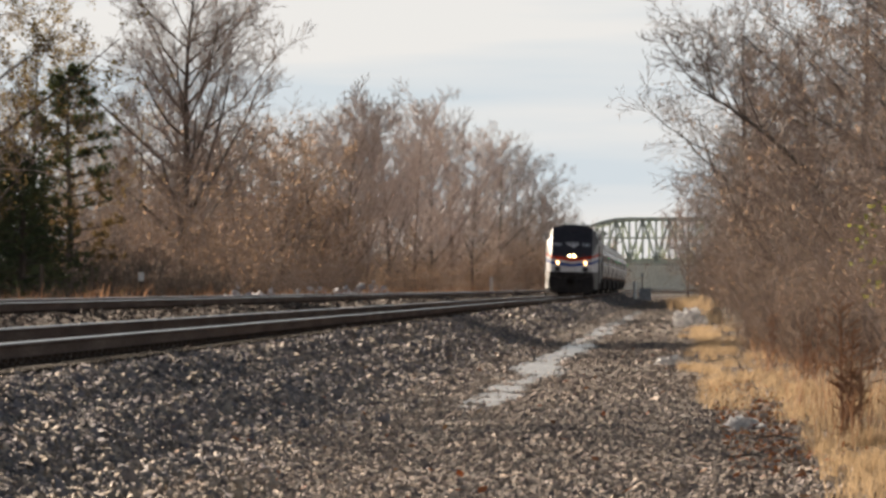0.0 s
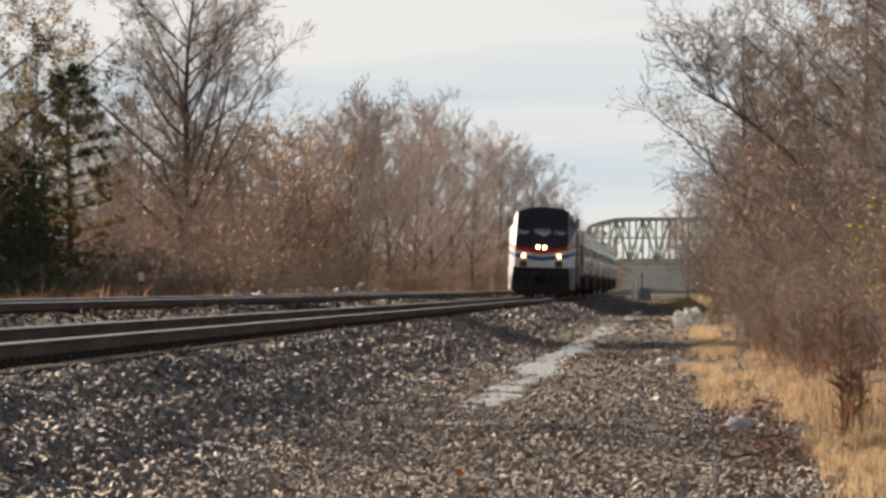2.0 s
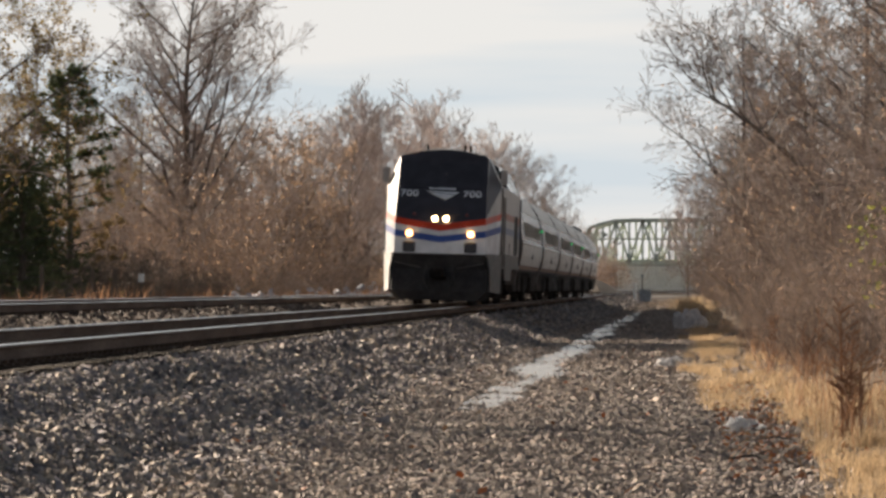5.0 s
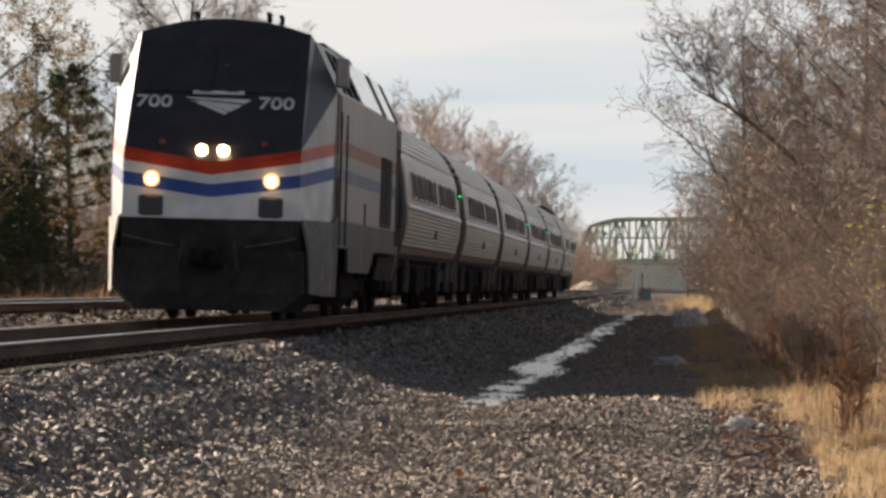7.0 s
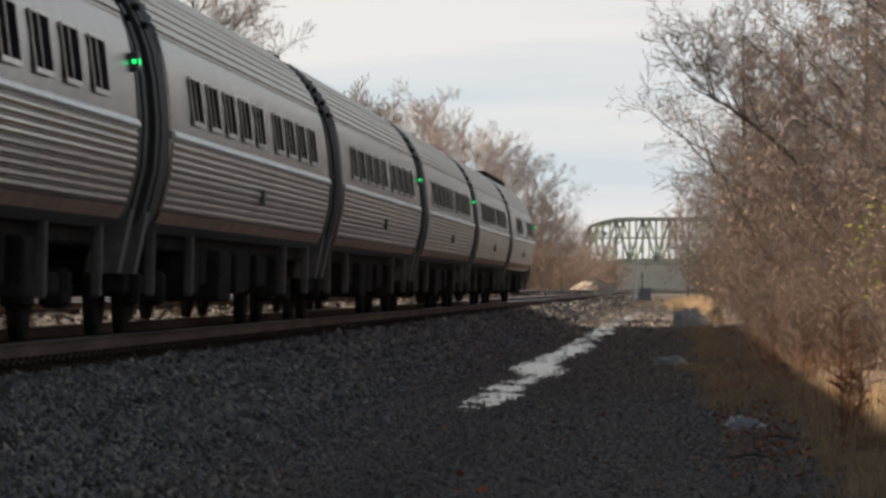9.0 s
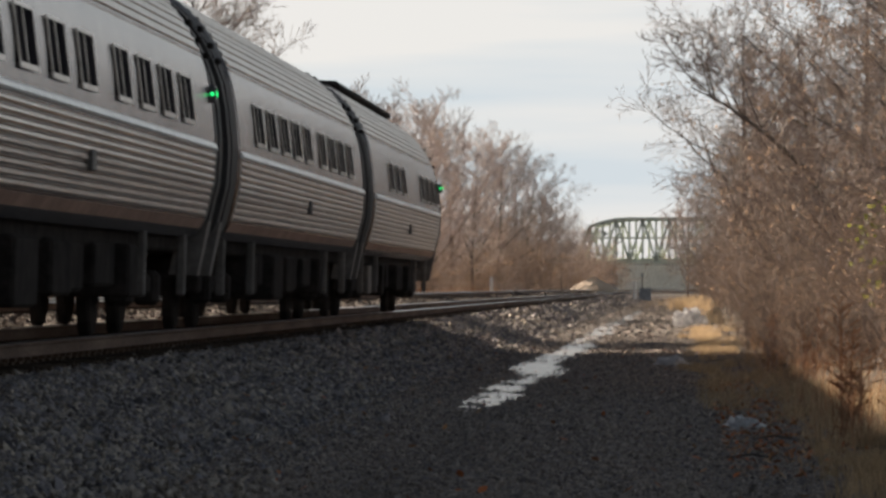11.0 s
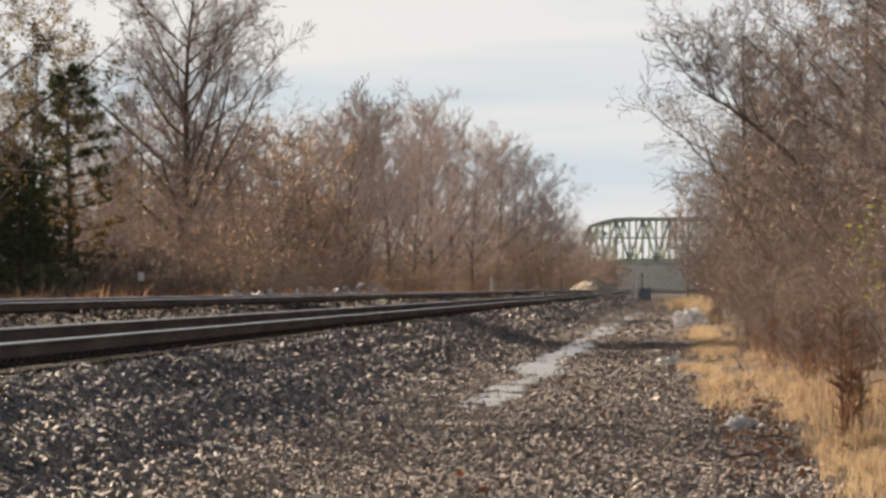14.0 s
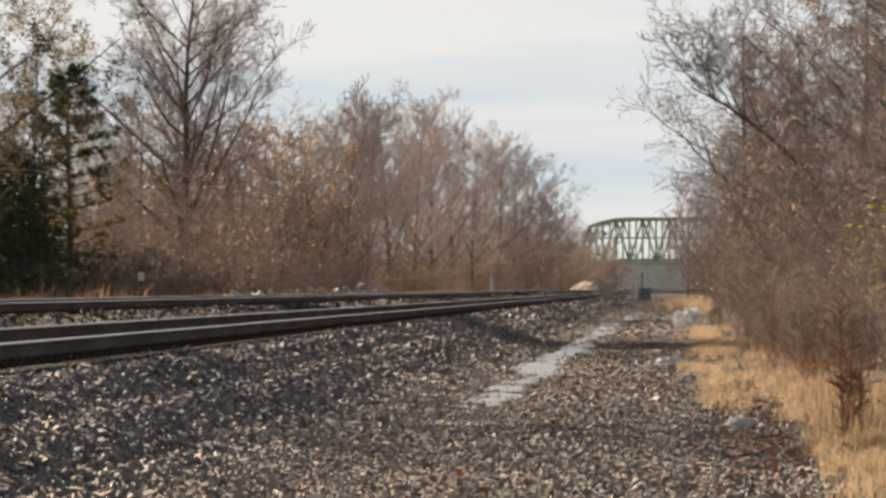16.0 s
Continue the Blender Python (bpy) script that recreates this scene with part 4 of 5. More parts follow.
def place_px(px, lateral):
    """Distance along the line at which a thing that far to the side stands in the direction px (a column of the view)."""
    return 9390.0 * lateral / (px - 1202.0)


rnd = random.Random(5)
# far side of the line
for kind, px, x, scale in (("oak", 322, -22, 1.0), ("gold", -70, -20, 1.08), ("gold", 40, -27, 0.95), ("brown", 500, -20, 1.0), ("brown", 555, -19, 0.98), ("brown", 420, -24, 1.05),
                           ("poplar", 610, -18, 0.88), ("poplar_b", 650, -18, 1.02), ("poplar", 690, -17.5, 1.0), ("poplar_b", 735, -17, 1.08), ("poplar", 765, -17, 1.1), ("poplar_b", 800, -16.5, 1.12),
                           ("poplar", 835, -16, 1.08), ("spread", 885, -15, 1.05), ("poplar_b", 860, -17, 1.2), ("spread_b", 930, -14.5, 1.1), ("poplar", 910, -17, 1.15), ("poplar_b", 955, -14, 0.95), ("spread", 975, -13.5, 0.85),
                           ("spread_b", 995, -13.5, 0.8), ("poplar", 625, -24, 1.1), ("poplar_b", 720, -24, 1.25), ("spread_b", 590, -22, 0.85), ("spread", 250, -27, 0.8), ("spread_b", 160, -26, 0.6), ("spread", 60, -27, 0.7), ("spread_b", -300, -22, 1.0)):
    y = place_px(px, x)
    turn = rnd.uniform(0, 360)
    plant(kinds[kind], x + bend(y), y, scale * (0.87 if 600 < px else 1.0) * rnd.uniform(0.96, 1.04), 250 if px == -70 else turn)
pine = build_pine(8.5, 31)
pine.location = (-21, place_px(118, -21), -0.6)
ever = build_evergreen(32)
ever.location = (-18.5, place_px(30, -18.5), -0.6)
y = 120.0
while y < 760:
    grown = 0.5 if y < 170 else (0.75 if y < 215 else 1.0)
    for k in range(3):
        x = -15.2 - k * 3.4 - rnd.uniform(0, 2.5)
        src = shade_toned_shrubs[0] if y < 205 else (shrubs[rnd.randrange(2)] if k == 0 and y < 260 else masses[rnd.randrange(2)])
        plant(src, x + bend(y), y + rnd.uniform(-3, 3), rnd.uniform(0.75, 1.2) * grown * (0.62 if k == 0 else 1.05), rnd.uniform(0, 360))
    y *= 1.045 if y < 205 else 1.068
for px, x, g in ((150, -27, 0.75), (230, -28, 0.9), (285, -26, 0.85), (385, -27, 1.0), (430, -25, 1.0), (470, -23, 1.0), (205, -25, 0.7), (520, -24, 1.15), (565, -23, 1.2), (190, -31, 1.25), (260, -32, 1.5), (330, -31, 1.7), (390, -31, 1.75), (445, -30, 1.7), (500, -29, 1.6), (550, -28, 1.6), (110, -30, 1.0), (215, -33, 1.75), (290, -34, 2.0), (360, -35, 2.1), (420, -34, 2.0), (600, -27, 1.5)):
    plant(masses[int(px) % 2], x, place_px(px, x), g, rnd.uniform(0, 360))
for _ in range(22):
    y = rnd.uniform(400, 780)
    plant(masses[rnd.randrange(2)], rnd.uniform(-16.5, -13.6) + bend(y), y, rnd.uniform(0.8, 1.25), rnd.uniform(0, 360))
# near side of the line
for kind, x, y, scale, turn, tilt in (("spread", 3.2, 238, 1.0, 40, -3), ("poplar_b", 0.9, 540, 0.95, 50, 0), ("spread_b", -20, 84, 1.1, 10, 0), ("russet", 5.2, 190, 1.0, 10, 0), ("russet", 5.6, 128, 0.8, 200, 0), ("russet", 5.3, 158, 0.95, 130, 0), ("russet", 5.2, 108, 0.62, 60, 0), ("russet", 6.6, 140, 1.0, 250, 0), ("russet", 7.4, 152, 1.2, 80, 0), ("russet", 8.6, 172, 1.4, 330, 0), ("spread", 5.8, 112, 0.52, 70, 0),
                                      ("spread", 3.8, 330, 0.8, 250, 0), ("spread_b", 4.6, 420, 0.9, 20, 0), 
                                      ("spread", 8.5, 330, 1.05, 170, 0), ("poplar", 6.0, 300, 1.0, 0, 0), ("poplar_b", 6.0, 520, 0.9, 0, 0), ("spread_b", 5.4, 95, 0.5, 33, 0), ("spread", 5.2, 84, 0.42, 222, 0)):
    plant(kinds[kind], x, y, scale, turn, tilt)
y = 62.0
while y < 640:
    for k in range(3):
        x = float(np.interp(y, (60, 90, 320, 640), (2.7, 2.6, 2.9, 2.9))) + k * 1.5 + rnd.uniform(0, 0.9)
        plant(shrubs[rnd.choice((0, 1, 2, 2))], x, y + rnd.uniform(-1.5, 1.5), rnd.uniform(0.75, 1.15) * ((0.5, 0.62, 0.8)[k] if y < 125 else (0.75 if k == 0 else 1.1)), rnd.uniform(0, 360))
    if 70 < y < 130:
        for _ in range(2):
            plant(shrubs[rnd.randrange(2)], 1.75 + rnd.uniform(0, 0.8), y + rnd.uniform(-1.5, 1.5), rnd.uniform(0.24, 0.42), rnd.uniform(0, 360))
    y *= 1.05 if y < 130 else 1.066


for x, y, k, g in ((5.4, 180, 1, 0.9), (5.5, 275, 1, 1.2), (6.0, 330, 1, 1.3), (5.0, 400, 1, 1.2), (4.6, 480, 1, 1.2)):
    plant(kinds[("spread_b", "spread", "poplar")[(int(y) + k) % 3]], x, y, g * 0.66, rnd.uniform(0, 360))


def build_leaning_tree():
    """A thin tree that leans out over the path in a long arch."""
    r = random.Random(91)
    t = thing("leaning_tree", "thin dark tree arching out over the path", "tree", "trees along the line")
    wood, twigs = Shape(), Shape()
    pts = [Vector(p) for p in ((5.3, 131, -0.8), (4.75, 130, 0.7), (4.05, 129.5, 1.8), (3.1, 129, 3.3), (2.1, 128.6, 4.2), (1.1, 128.3, 4.9), (0.3, 128, 5.3))]
    wood.tube(pts, [0.10, 0.09, 0.08, 0.065, 0.05, 0.032, 0.015], 7)
    q = habit(levels=4, kids=(0, 7, 5, 4), angle=(45, 42, 42), ratio=(0.5, 0.5, 0.55), wander=0.22, rise=0.1, thin=0.006)
    for k in range(16):
        i = 1 + k % 5
        a = pts[i].lerp(pts[i + 1], r.random())
        d = Vector((r.uniform(-0.8, 0.3), r.uniform(-0.6, 0.6), r.uniform(0.2, 1))).normalized()
        grow(wood, twigs, None, a, d, r.uniform(1.2, 2.6), 0.024, 1, r, q)
    part("trunk", wood, BARK, t)
    part("crown", twigs, TWIG_DARK, t, "crown of fine bare twigs")


build_leaning_tree()
ever.scale = (1.25, 1.25, 1.2)
for px, x, g in ((-25, -20, 1.15), (70, -22, 0.8), (15, -23, 1.1)):
    ob = copy_thing(ever, pose(x, place_px(px, x), -0.65, 0, 0, px * 3))
    ob.scale = (g, g, g)


def build_vine():
    """A last green-leaved creeper on the brush."""
    r = random.Random(55)
    v = thing("creeper", "creeper with a few yellow-green leaves on the brush", "creeper", m=pose(2.5, 70, height(2.5, 70)))
    stem, green = Shape(), Shape()
    pts = [Vector((0.1 * math.sin(k * 1.7), 0.05 * k, -0.1 + 0.28 * k)) for k in range(9)]
    stem.tube(pts, [0.012 - 0.001 * k for k in range(9)], 5)
    for _ in range(90):
        leaf(green, pts[r.randrange(4, 9)] + Vector((r.gauss(0, 0.09), r.gauss(0, 0.08), r.gauss(0, 0.12))), r.uniform(0.05, 0.09), r)
    part("stem", stem, TWIG_DARK, v)
    part("foliage", green, LEAF_GREEN, v, "yellow-green leaves")


build_vine()

# a tall conifer outside the view, whose shade lies across the path
ob = copy_thing(ever, pose(-28, 170, -0.7, 0, 0, 40))
ob.scale = (2.9, 2.9, 4.8)


# ---- loose stones and grass, made in bulk ----
def scatter_mesh(name, pts, sizes, mat, seed):
    """Many angular stones in one mesh: six-sided bipyramids and cut cubes, turned and squashed at random."""
    rng = np.random.default_rng(seed)
    base = np.array([(-1.1, -.8, -.7), (1.1, -.8, -.7), (0, 1.15, -.7), (-.8, -.6, .65), (.8, -.65, .75), (.1, .9, .6)], dtype=np.float32)
    faces = np.array([(3, 4, 5), (0, 1, 4), (0, 4, 3), (1, 2, 5), (1, 5, 4), (2, 0, 3), (2, 3, 5)], dtype=np.int32)
    n = len(pts)
    v = base[None] * (1 + rng.uniform(-.35, .35, (n, 6, 3)).astype(np.float32)) * 0.5
    v *= (sizes[:, None] * rng.uniform(0.6, 1.25, (n, 3)))[:, None, :]
    q = rng.normal(size=(n, 4))
    q /= np.linalg.norm(q, axis=1)[:, None]
    w, x, y, z = q.T
    R = np.stack([1 - 2 * (y * y + z * z), 2 * (x * y - w * z), 2 * (x * z + w * y), 2 * (x * y + w * z), 1 - 2 * (x * x + z * z), 2 * (y * z - w * x), 2 * (x * z - w * y), 2 * (y * z + w * x), 1 - 2 * (x * x + y * y)], 1).reshape(n, 3, 3)
    v = np.einsum("nij,nkj->nki", R, v) + pts[:, None, :]
    f = faces[None] + (np.arange(n, dtype=np.int32) * 6)[:, None, None]
    return bulk(name, v.reshape(-1, 3), f.reshape(-1, 3), mat)


def bulk(name, v, f, mat):
    me = bpy.data.meshes.new(name)
    k = f.shape[1]
    me.vertices.add(len(v))
    me.vertices.foreach_set("co", v.astype(np.float32).ravel())
    me.loops.add(f.size)
    me.loops.foreach_set("vertex_index", f.astype(np.int32).ravel())
    me.polygons.add(len(f))
    me.polygons.foreach_set("loop_start", np.arange(0, f.size, k, dtype=np.int32))
    me.materials.append(mat)
    me.update(calc_edges=True)
    return me


def on_ground(xy):
    return np.array([height(float(x), float(y)) for x, y in xy])


def stones(name, label, x0, x1, y0, y1, per_m2, size, mat, seed, lift=0.02):
    rng = np.random.default_rng(seed)
    n = int((x1 - x0) * (y1 - y0) * per_m2)
    xy = np.stack([rng.uniform(x0, x1, n), rng.uniform(y0, y1, n)], 1)
    # only what lies in the wedge of ground that the lens can take in, with a margin
    ok = (xy[:, 0] > -0.14 * xy[:, 1] - 1.0) & (xy[:, 0] < 0.045 * xy[:, 1] + 1.0)
    xy = xy[ok]
    sz = size * rng.lognormal(0, 0.35, len(xy))
    z = on_ground(xy) + sz * lift
    ob = part(name, scatter_mesh(name, np.column_stack([xy, z]), sz, mat, seed), mat, None)
    return tagged(ob, label, "gravel", kind="stuff")


for i, (y0, y1, k, g) in enumerate(((27, 45, 1.0, 1.0), (45, 75, 0.5, 1.15), (75, 140, 0.17, 1.5), (140, 300, 0.03, 2.2), (300, 640, 0.006, 4.0))):
    stones("ballast_stones", "loose angular grey and tan ballast stones", -5.25, -3.3, y0, y1, 640 * k, 0.034 * g, STONE, 40 + i)
    stones("path_gravel", "small brownish gravel of the service path", -3.3, 1.3, y0, y1, (640, 620, 520, 440, 440)[i] * k, (0.024, 0.025, 0.027, 0.028, 0.028)[i] * g, CHIP, 60 + i, -0.12)
    if i < 3:
        stones("ballast_stones", "stray ballast stones at the foot of the slope", -3.3, -2.7, y0, y1, 130 * k, 0.032 * g, STONE, 80 + i, -0.1)
    if i:
        stones("ballast_stones", "loose angular grey and tan ballast stones", -10.3, -5.25, y0, y1, 150 * k, 0.038 * g, STONE_RUST, 50 + i, -0.05)


def grass(name, label, spots, mat, seed, tall, width=0.006):
    """Blades of dry grass in tufts. spots: rows of x, y, radius, blades."""
    rng = np.random.default_rng(seed)
    xs = []
    for x, y, r, n in spots:
        a, d = rng.uniform(0, math.tau, n), np.sqrt(rng.uniform(0, 1, n)) * r
        xs.append(np.stack([x + np.cos(a) * d, y + np.sin(a) * d * 1.6], 1))
    xy = np.concatenate(xs)
    n = len(xy)
    z = on_ground(xy)
    h = tall * rng.uniform(0.45, 1.15, n)
    a, lean_by = rng.uniform(0, math.tau, n), rng.uniform(0.1, 1.1, n) * h
    b = np.column_stack([xy, z - 0.02])
    top = b + np.column_stack([np.cos(a) * lean_by, np.sin(a) * lean_by, h])
    mid = b * 0.45 + top * 0.55 + np.column_stack([-np.cos(a) * lean_by * 0.2, -np.sin(a) * lean_by * 0.2, h * 0.08])
    w = np.column_stack([np.cos(a + 1.3), np.sin(a + 1.3), np.zeros(n)]) * width * rng.uniform(0.6, 1.4, n)[:, None]
    v = np.stack([b - w, b + w, mid - w * 0.8, mid + w * 0.8, top - w * 0.2, top + w * 0.2], 1).reshape(-1, 3)
    f = np.array([(0, 1, 3, 2), (2, 3, 5, 4)])[None] + (np.arange(n) * 6)[:, None, None]
    return tagged(part(name, bulk(name, v, f.reshape(-1, 4), mat), mat), label, "grass", kind="stuff")


spots = []
gr = random.Random(8)
for _ in range(170):
    y = 54 + 100 * gr.random() ** 1.3
    x = 0.32 + 0.5 * noise.noise((y * 0.12, 9, 0)) + abs(gr.gauss(0, 0.5))
    spots.append((x, y, gr.uniform(0.08, 0.25), gr.randrange(24, 100)))
for _ in range(60):
    y = gr.uniform(28.5, 37)
    spots.append((0.9 + gr.uniform(0, 0.9) + 0.012 * (y - 30), y, gr.uniform(0.07, 0.2), gr.randrange(24, 90)))
for _ in range(80):
    spots.append((gr.uniform(1.15, 2.6), gr.uniform(40, 110), gr.uniform(0.1, 0.3), gr.randrange(14, 40)))
for _ in range(40):
    spots.append((gr.uniform(0.5, 1.6), gr.uniform(150, 260), gr.uniform(0.3, 0.7), 50))
for _ in range(50):
    spots.append((gr.uniform(-2.6, 0.6), gr.uniform(330, 600), gr.uniform(0.4, 1.0), 60))
for _ in range(150):
    y = gr.uniform(38, 62)
    spots.append((1.0 + 0.006 * (y - 38) + abs(gr.gauss(0, 0.55)), y, gr.uniform(0.08, 0.25), gr.randrange(16, 60)))
for _ in range(60):
    y = gr.uniform(95, 170)
    spots.append((0.45 + abs(gr.gauss(0, 0.3)), y, gr.uniform(0.1, 0.3), gr.randrange(20, 60)))
grass("dry_grass", "tufts of straw-coloured dry grass beside the gravel path", spots, STRAW, 70, 0.165, 0.0026)
spots = [(gr.uniform(-0.3, 1.6), gr.uniform(250, 345), gr.uniform(0.2, 0.5), gr.randrange(20, 70)) for _ in range(34)]
grass("tall_grass", "clump of tall pale grass at the end of the brush", spots, STRAW, 73, 0.8, 0.010)
spots = [(gr.uniform(-17, -13.6), gr.uniform(110, 420), gr.uniform(0.4, 1.2), 40) for _ in range(240)]
grass("dry_grass", "brown dry grass at the foot of the far trees", spots, WEED, 71, 0.6, 0.012)
spots = [(1.1 + abs(gr.gauss(0, 0.6)) + 0.004 * (y - 40), y, gr.uniform(0.1, 0.35), gr.randrange(2, 7)) for y in [gr.uniform(38, 130) for _ in range(260)]]
grass("dead_weeds", "brown dead weed stalks in front of the brush", spots, WEED, 72, 0.5, 0.003)


def weed(seed, tall):
    """A dead weed: a few upright stalks with short side sprigs and seed heads."""
    r = random.Random(seed)
    t = thing("dead_weed", "tall rust-brown dead weed stalks beside the path", "weed", "dead weeds")
    for _ in range(4):
        s = Shape()
        p = Vector((r.gauss(0, 0.07), r.gauss(0, 0.07), -0.05))
        d = Vector((r.gauss(0, 0.06), r.gauss(0, 0.06), 1))
        h = tall * r.uniform(0.6, 1.05)
        sprigs = []
        s.tube([p, p + d * h * 0.5, p + d * h], [0.009, 0.007, 0.004], 5)
        for k in range(16):
            a = p + d * h * r.uniform(0.25, 1)
            e = Vector((r.gauss(0, 1), r.gauss(0, 1), 0.8)).normalized() * r.uniform(0.06, 0.2)
            sprigs.append((a, e))
        stalk = part("stalk", s, WEED, t)
        for a, e in sprigs:
            part("sprig", Shape().tube([a, a + e], [0.004, 0.007], 3, caps=True), WEED, stalk)
    return t


for sd, x, y, h in ((4, 1.5, 62.0, 0.9), (6, 1.4, 80.0, 1.0), (7, 1.27, 41.0, 1.1), (8, 1.31, 41.3, 1.0), (9, 1.38, 40.7, 0.7)):
    weed(sd, h).matrix_basis = pose(x, y, height(x, y))


# the stones nearest the camera, one by one
def near_stones():
    r = random.Random(77)
    shapes = [scatter_mesh("ballast_stone", np.zeros((1, 3)), np.array([0.048]), STONE, 300 + i) for i in range(14)]
    for _ in range(290):
        y = r.uniform(28.5, 36)
        x = r.uniform(-0.125 * y, -2.6)
        ob = new("ballast_stone", r.choice(shapes))
        ob.parent = ground
        ob.matrix_basis = pose(x, y, height(x, y) + 0.022, r.uniform(0, 360), r.uniform(0, 360), r.uniform(0, 360)) @ Matrix.Scale(r.uniform(0.7, 1.35), 4)


near_stones()


# fallen leaves
def fallen(name, spots, seed, size):
    s = Shape()
    r = random.Random(seed)
    for x, y in spots:
        z = height(x, y) + 0.045
        a, k = r.uniform(0, math.tau), size * r.uniform(0.6, 1.3)
        u, w = Vector((math.cos(a), math.sin(a), r.uniform(-0.5, 0.9))) * k, Vector((-math.sin(a), math.cos(a), r.uniform(-0.2, 0.7))) * k * 0.5
        p = Vector((x, y, z))
        s.add([tuple(p - u), tuple(p - u * 0.2 + w), tuple(p + u * 0.5 + w * 0.7), tuple(p + u), tuple(p + u * 0.3 - w), tuple(p - u * 0.5 - w * 0.6)], [(0, 1, 2, 3, 4, 5)])
    return tagged(part(name, s, LITTER), "rusty fallen leaves on the gravel", "leaves", kind="stuff")


lr = random.Random(9)
fallen("fallen_leaves", [(0.35 + abs(lr.gauss(0, 0.5)), lr.uniform(34, 70)) for _ in range(900)], 1, 0.028)
fallen("fallen_leaves", [(lr.uniform(-4.2, 1.0), 30 + 80 * lr.random() ** 1.6) for _ in range(150)], 2, 0.036)

fallen("fallen_leaves", [(0.62 + abs(lr.gauss(0, 0.35)), lr.uniform(37, 58)) for _ in range(230)], 3, 0.03)


# wet strip along the toe of the ballast
def wet_strip():
    """A thin sheet of water in the drain; the ground cuts its edge."""
    rows, y = [], 50.0
    while y < 300:
        z = float(np.interp(y, (50, 62, 70, 78, 90, 98, 125, 200, 300), (-0.875, -0.845, -0.833, -0.820, -0.814, -0.820, -0.824, -0.827, -0.834)))
        rows.append((y, z))
        y += 1.0
    v = []
    for y, z in rows:
        v += [(-2.95, y, z), (-1.45, y, z)]
    f = [(2 * i, 2 * i + 1, 2 * i + 3, 2 * i + 2) for i in range(len(rows) - 1)]
    return tagged(part("wet_strip", Shape().add(v, f), MUD), "pale wet silt and shallow water in the drain beside the ballast", "puddle", kind="structure")


wet_strip()


# ---- litter and trackside things ----
def lump(name, label, category, mat, x, y, sx, sy, sz, seed, rough=0.3, turn=0.0, rings=9, sides=16, cone=False):
    """A crumpled, slumped heap: folds from noise on a squat dome."""
    s = Shape()
    rr = []
    for j in range(rings):
        t = j / (rings - 1)
        rad, zz = (1.0 - t, t * 1.05) if cone else (math.cos(t * math.pi / 2) ** 0.55, math.sin(t * math.pi / 2))
        ring = []
        for i in range(sides):
            a = i * math.tau / sides
            q = 1 + rough * noise.noise((math.cos(a) * 2.1 + seed, math.sin(a) * 2.1, t * 2.6)) + rough * 0.5 * noise.noise((math.cos(a) * 6 + seed, math.sin(a) * 6, t * 5))
            ring.append((math.cos(a) * sx * max(rad, 0.03) * q, math.sin(a) * sy * max(rad, 0.03) * q, sz * zz * q - 0.03))
        rr.append(ring)
    s.loft(rr)
    ob = part(name, s, mat)
    ob.matrix_basis = pose(x, y, height(x, y), 0, 0, turn)
    return tagged(ob, label, category)


lump("plastic_bag", "large crumpled white plastic sheet dumped beside the path", "plastic bag", PLASTIC, 0.32, 165, 0.5, 0.6, 0.5, 3, 0.45, 20, 14, 26)
lump("sack", "small beige sack lying against the brush", "sack", SACK, 1.12, 172, 0.28, 0.3, 0.52, 5, 0.4, 0, 12, 20)
lump("plastic_scrap", "flattened pale plastic scrap on the gravel", "litter", PLASTIC, -0.14, 85.5, 0.2, 0.3, 0.15, 8, 0.6, 30, 8, 18)
lump("plastic_scrap", "small dark scrap on the gravel", "litter", RAG, 0.12, 86, 0.13, 0.3, 0.07, 9, 0.6, 30, 8, 18)
lump("plastic_scrap", "crumpled pale plastic scrap among fallen leaves", "litter", PLASTIC, 0.56, 46.6, 0.11, 0.16, 0.13, 12, 0.6, 60, 8, 18)
lump("plastic_scrap", "small grey scrap among fallen leaves", "litter", RAG, 0.70, 46.8, 0.11, 0.12, 0.055, 14, 0.6, 10, 8, 18)
for k, (x, y, a) in enumerate(((0.75, 42.2, 80), (0.5, 38.4, 70), (0.62, 88, 60))):
    s = Shape()
    s.tube([Vector((-0.16, 0, 0.03)), Vector((0, 0.15, 0.05)), Vector((0.2, -0.1, 0.03))], [0.008, 0.010, 0.005], 6, caps=True)
    s.tube([Vector((0.03, 0.1, 0.05)), Vector((0.12, 0.3, 0.09))], [0.007, 0.004], 5, caps=True)
    ob = part("fallen_stick", s, BARK)
    ob.matrix_basis = pose(x, y, height(x, y), 0, 0, a - 80)
    tagged(ob, "dark broken stick lying on the gravel", "stick", "fallen sticks")


def post(name, label, x, y, tall, r, mat, base=None):
    s = Shape().tube([Vector((0, 0, -0.1)), Vector((0, 0, tall * 0.97)), Vector((0, 0, tall))], [r, r, r * 0.6], 10, caps=True)
    t = thing(name, label, "post", m=pose(x, y, height(x, y) if base is None else base))
    part("shaft", s, mat, t)
    return t


p = post("marker_post", "white marker post beside the far track", -12.6, 356, 1.15, 0.11, POST_WHITE)
p = post("marker_post", "stout white concrete post beside the ballast", -3.9, 470, 1.65, 0.16, POST_WHITE)
p = post("signal_mast", "thin dark mast with a small signal head", -3.6, 520, 2.6, 0.06, POST_WOOD)
part("signal_head", Shape().box(-0.13, 0.13, -0.1, 0.1, 2.3, 2.62, 0.04), PIER, p)
p = post("sign_post", "wooden post with a small white plate", -14.7, place_px(248, -14.7), 1.4, 0.06, POST_WOOD)
part("plate", Shape().box(-0.08, 0.08, -0.1, -0.07, 0.98, 1.22, 0.01), POST_WHITE, p, "small white plate")
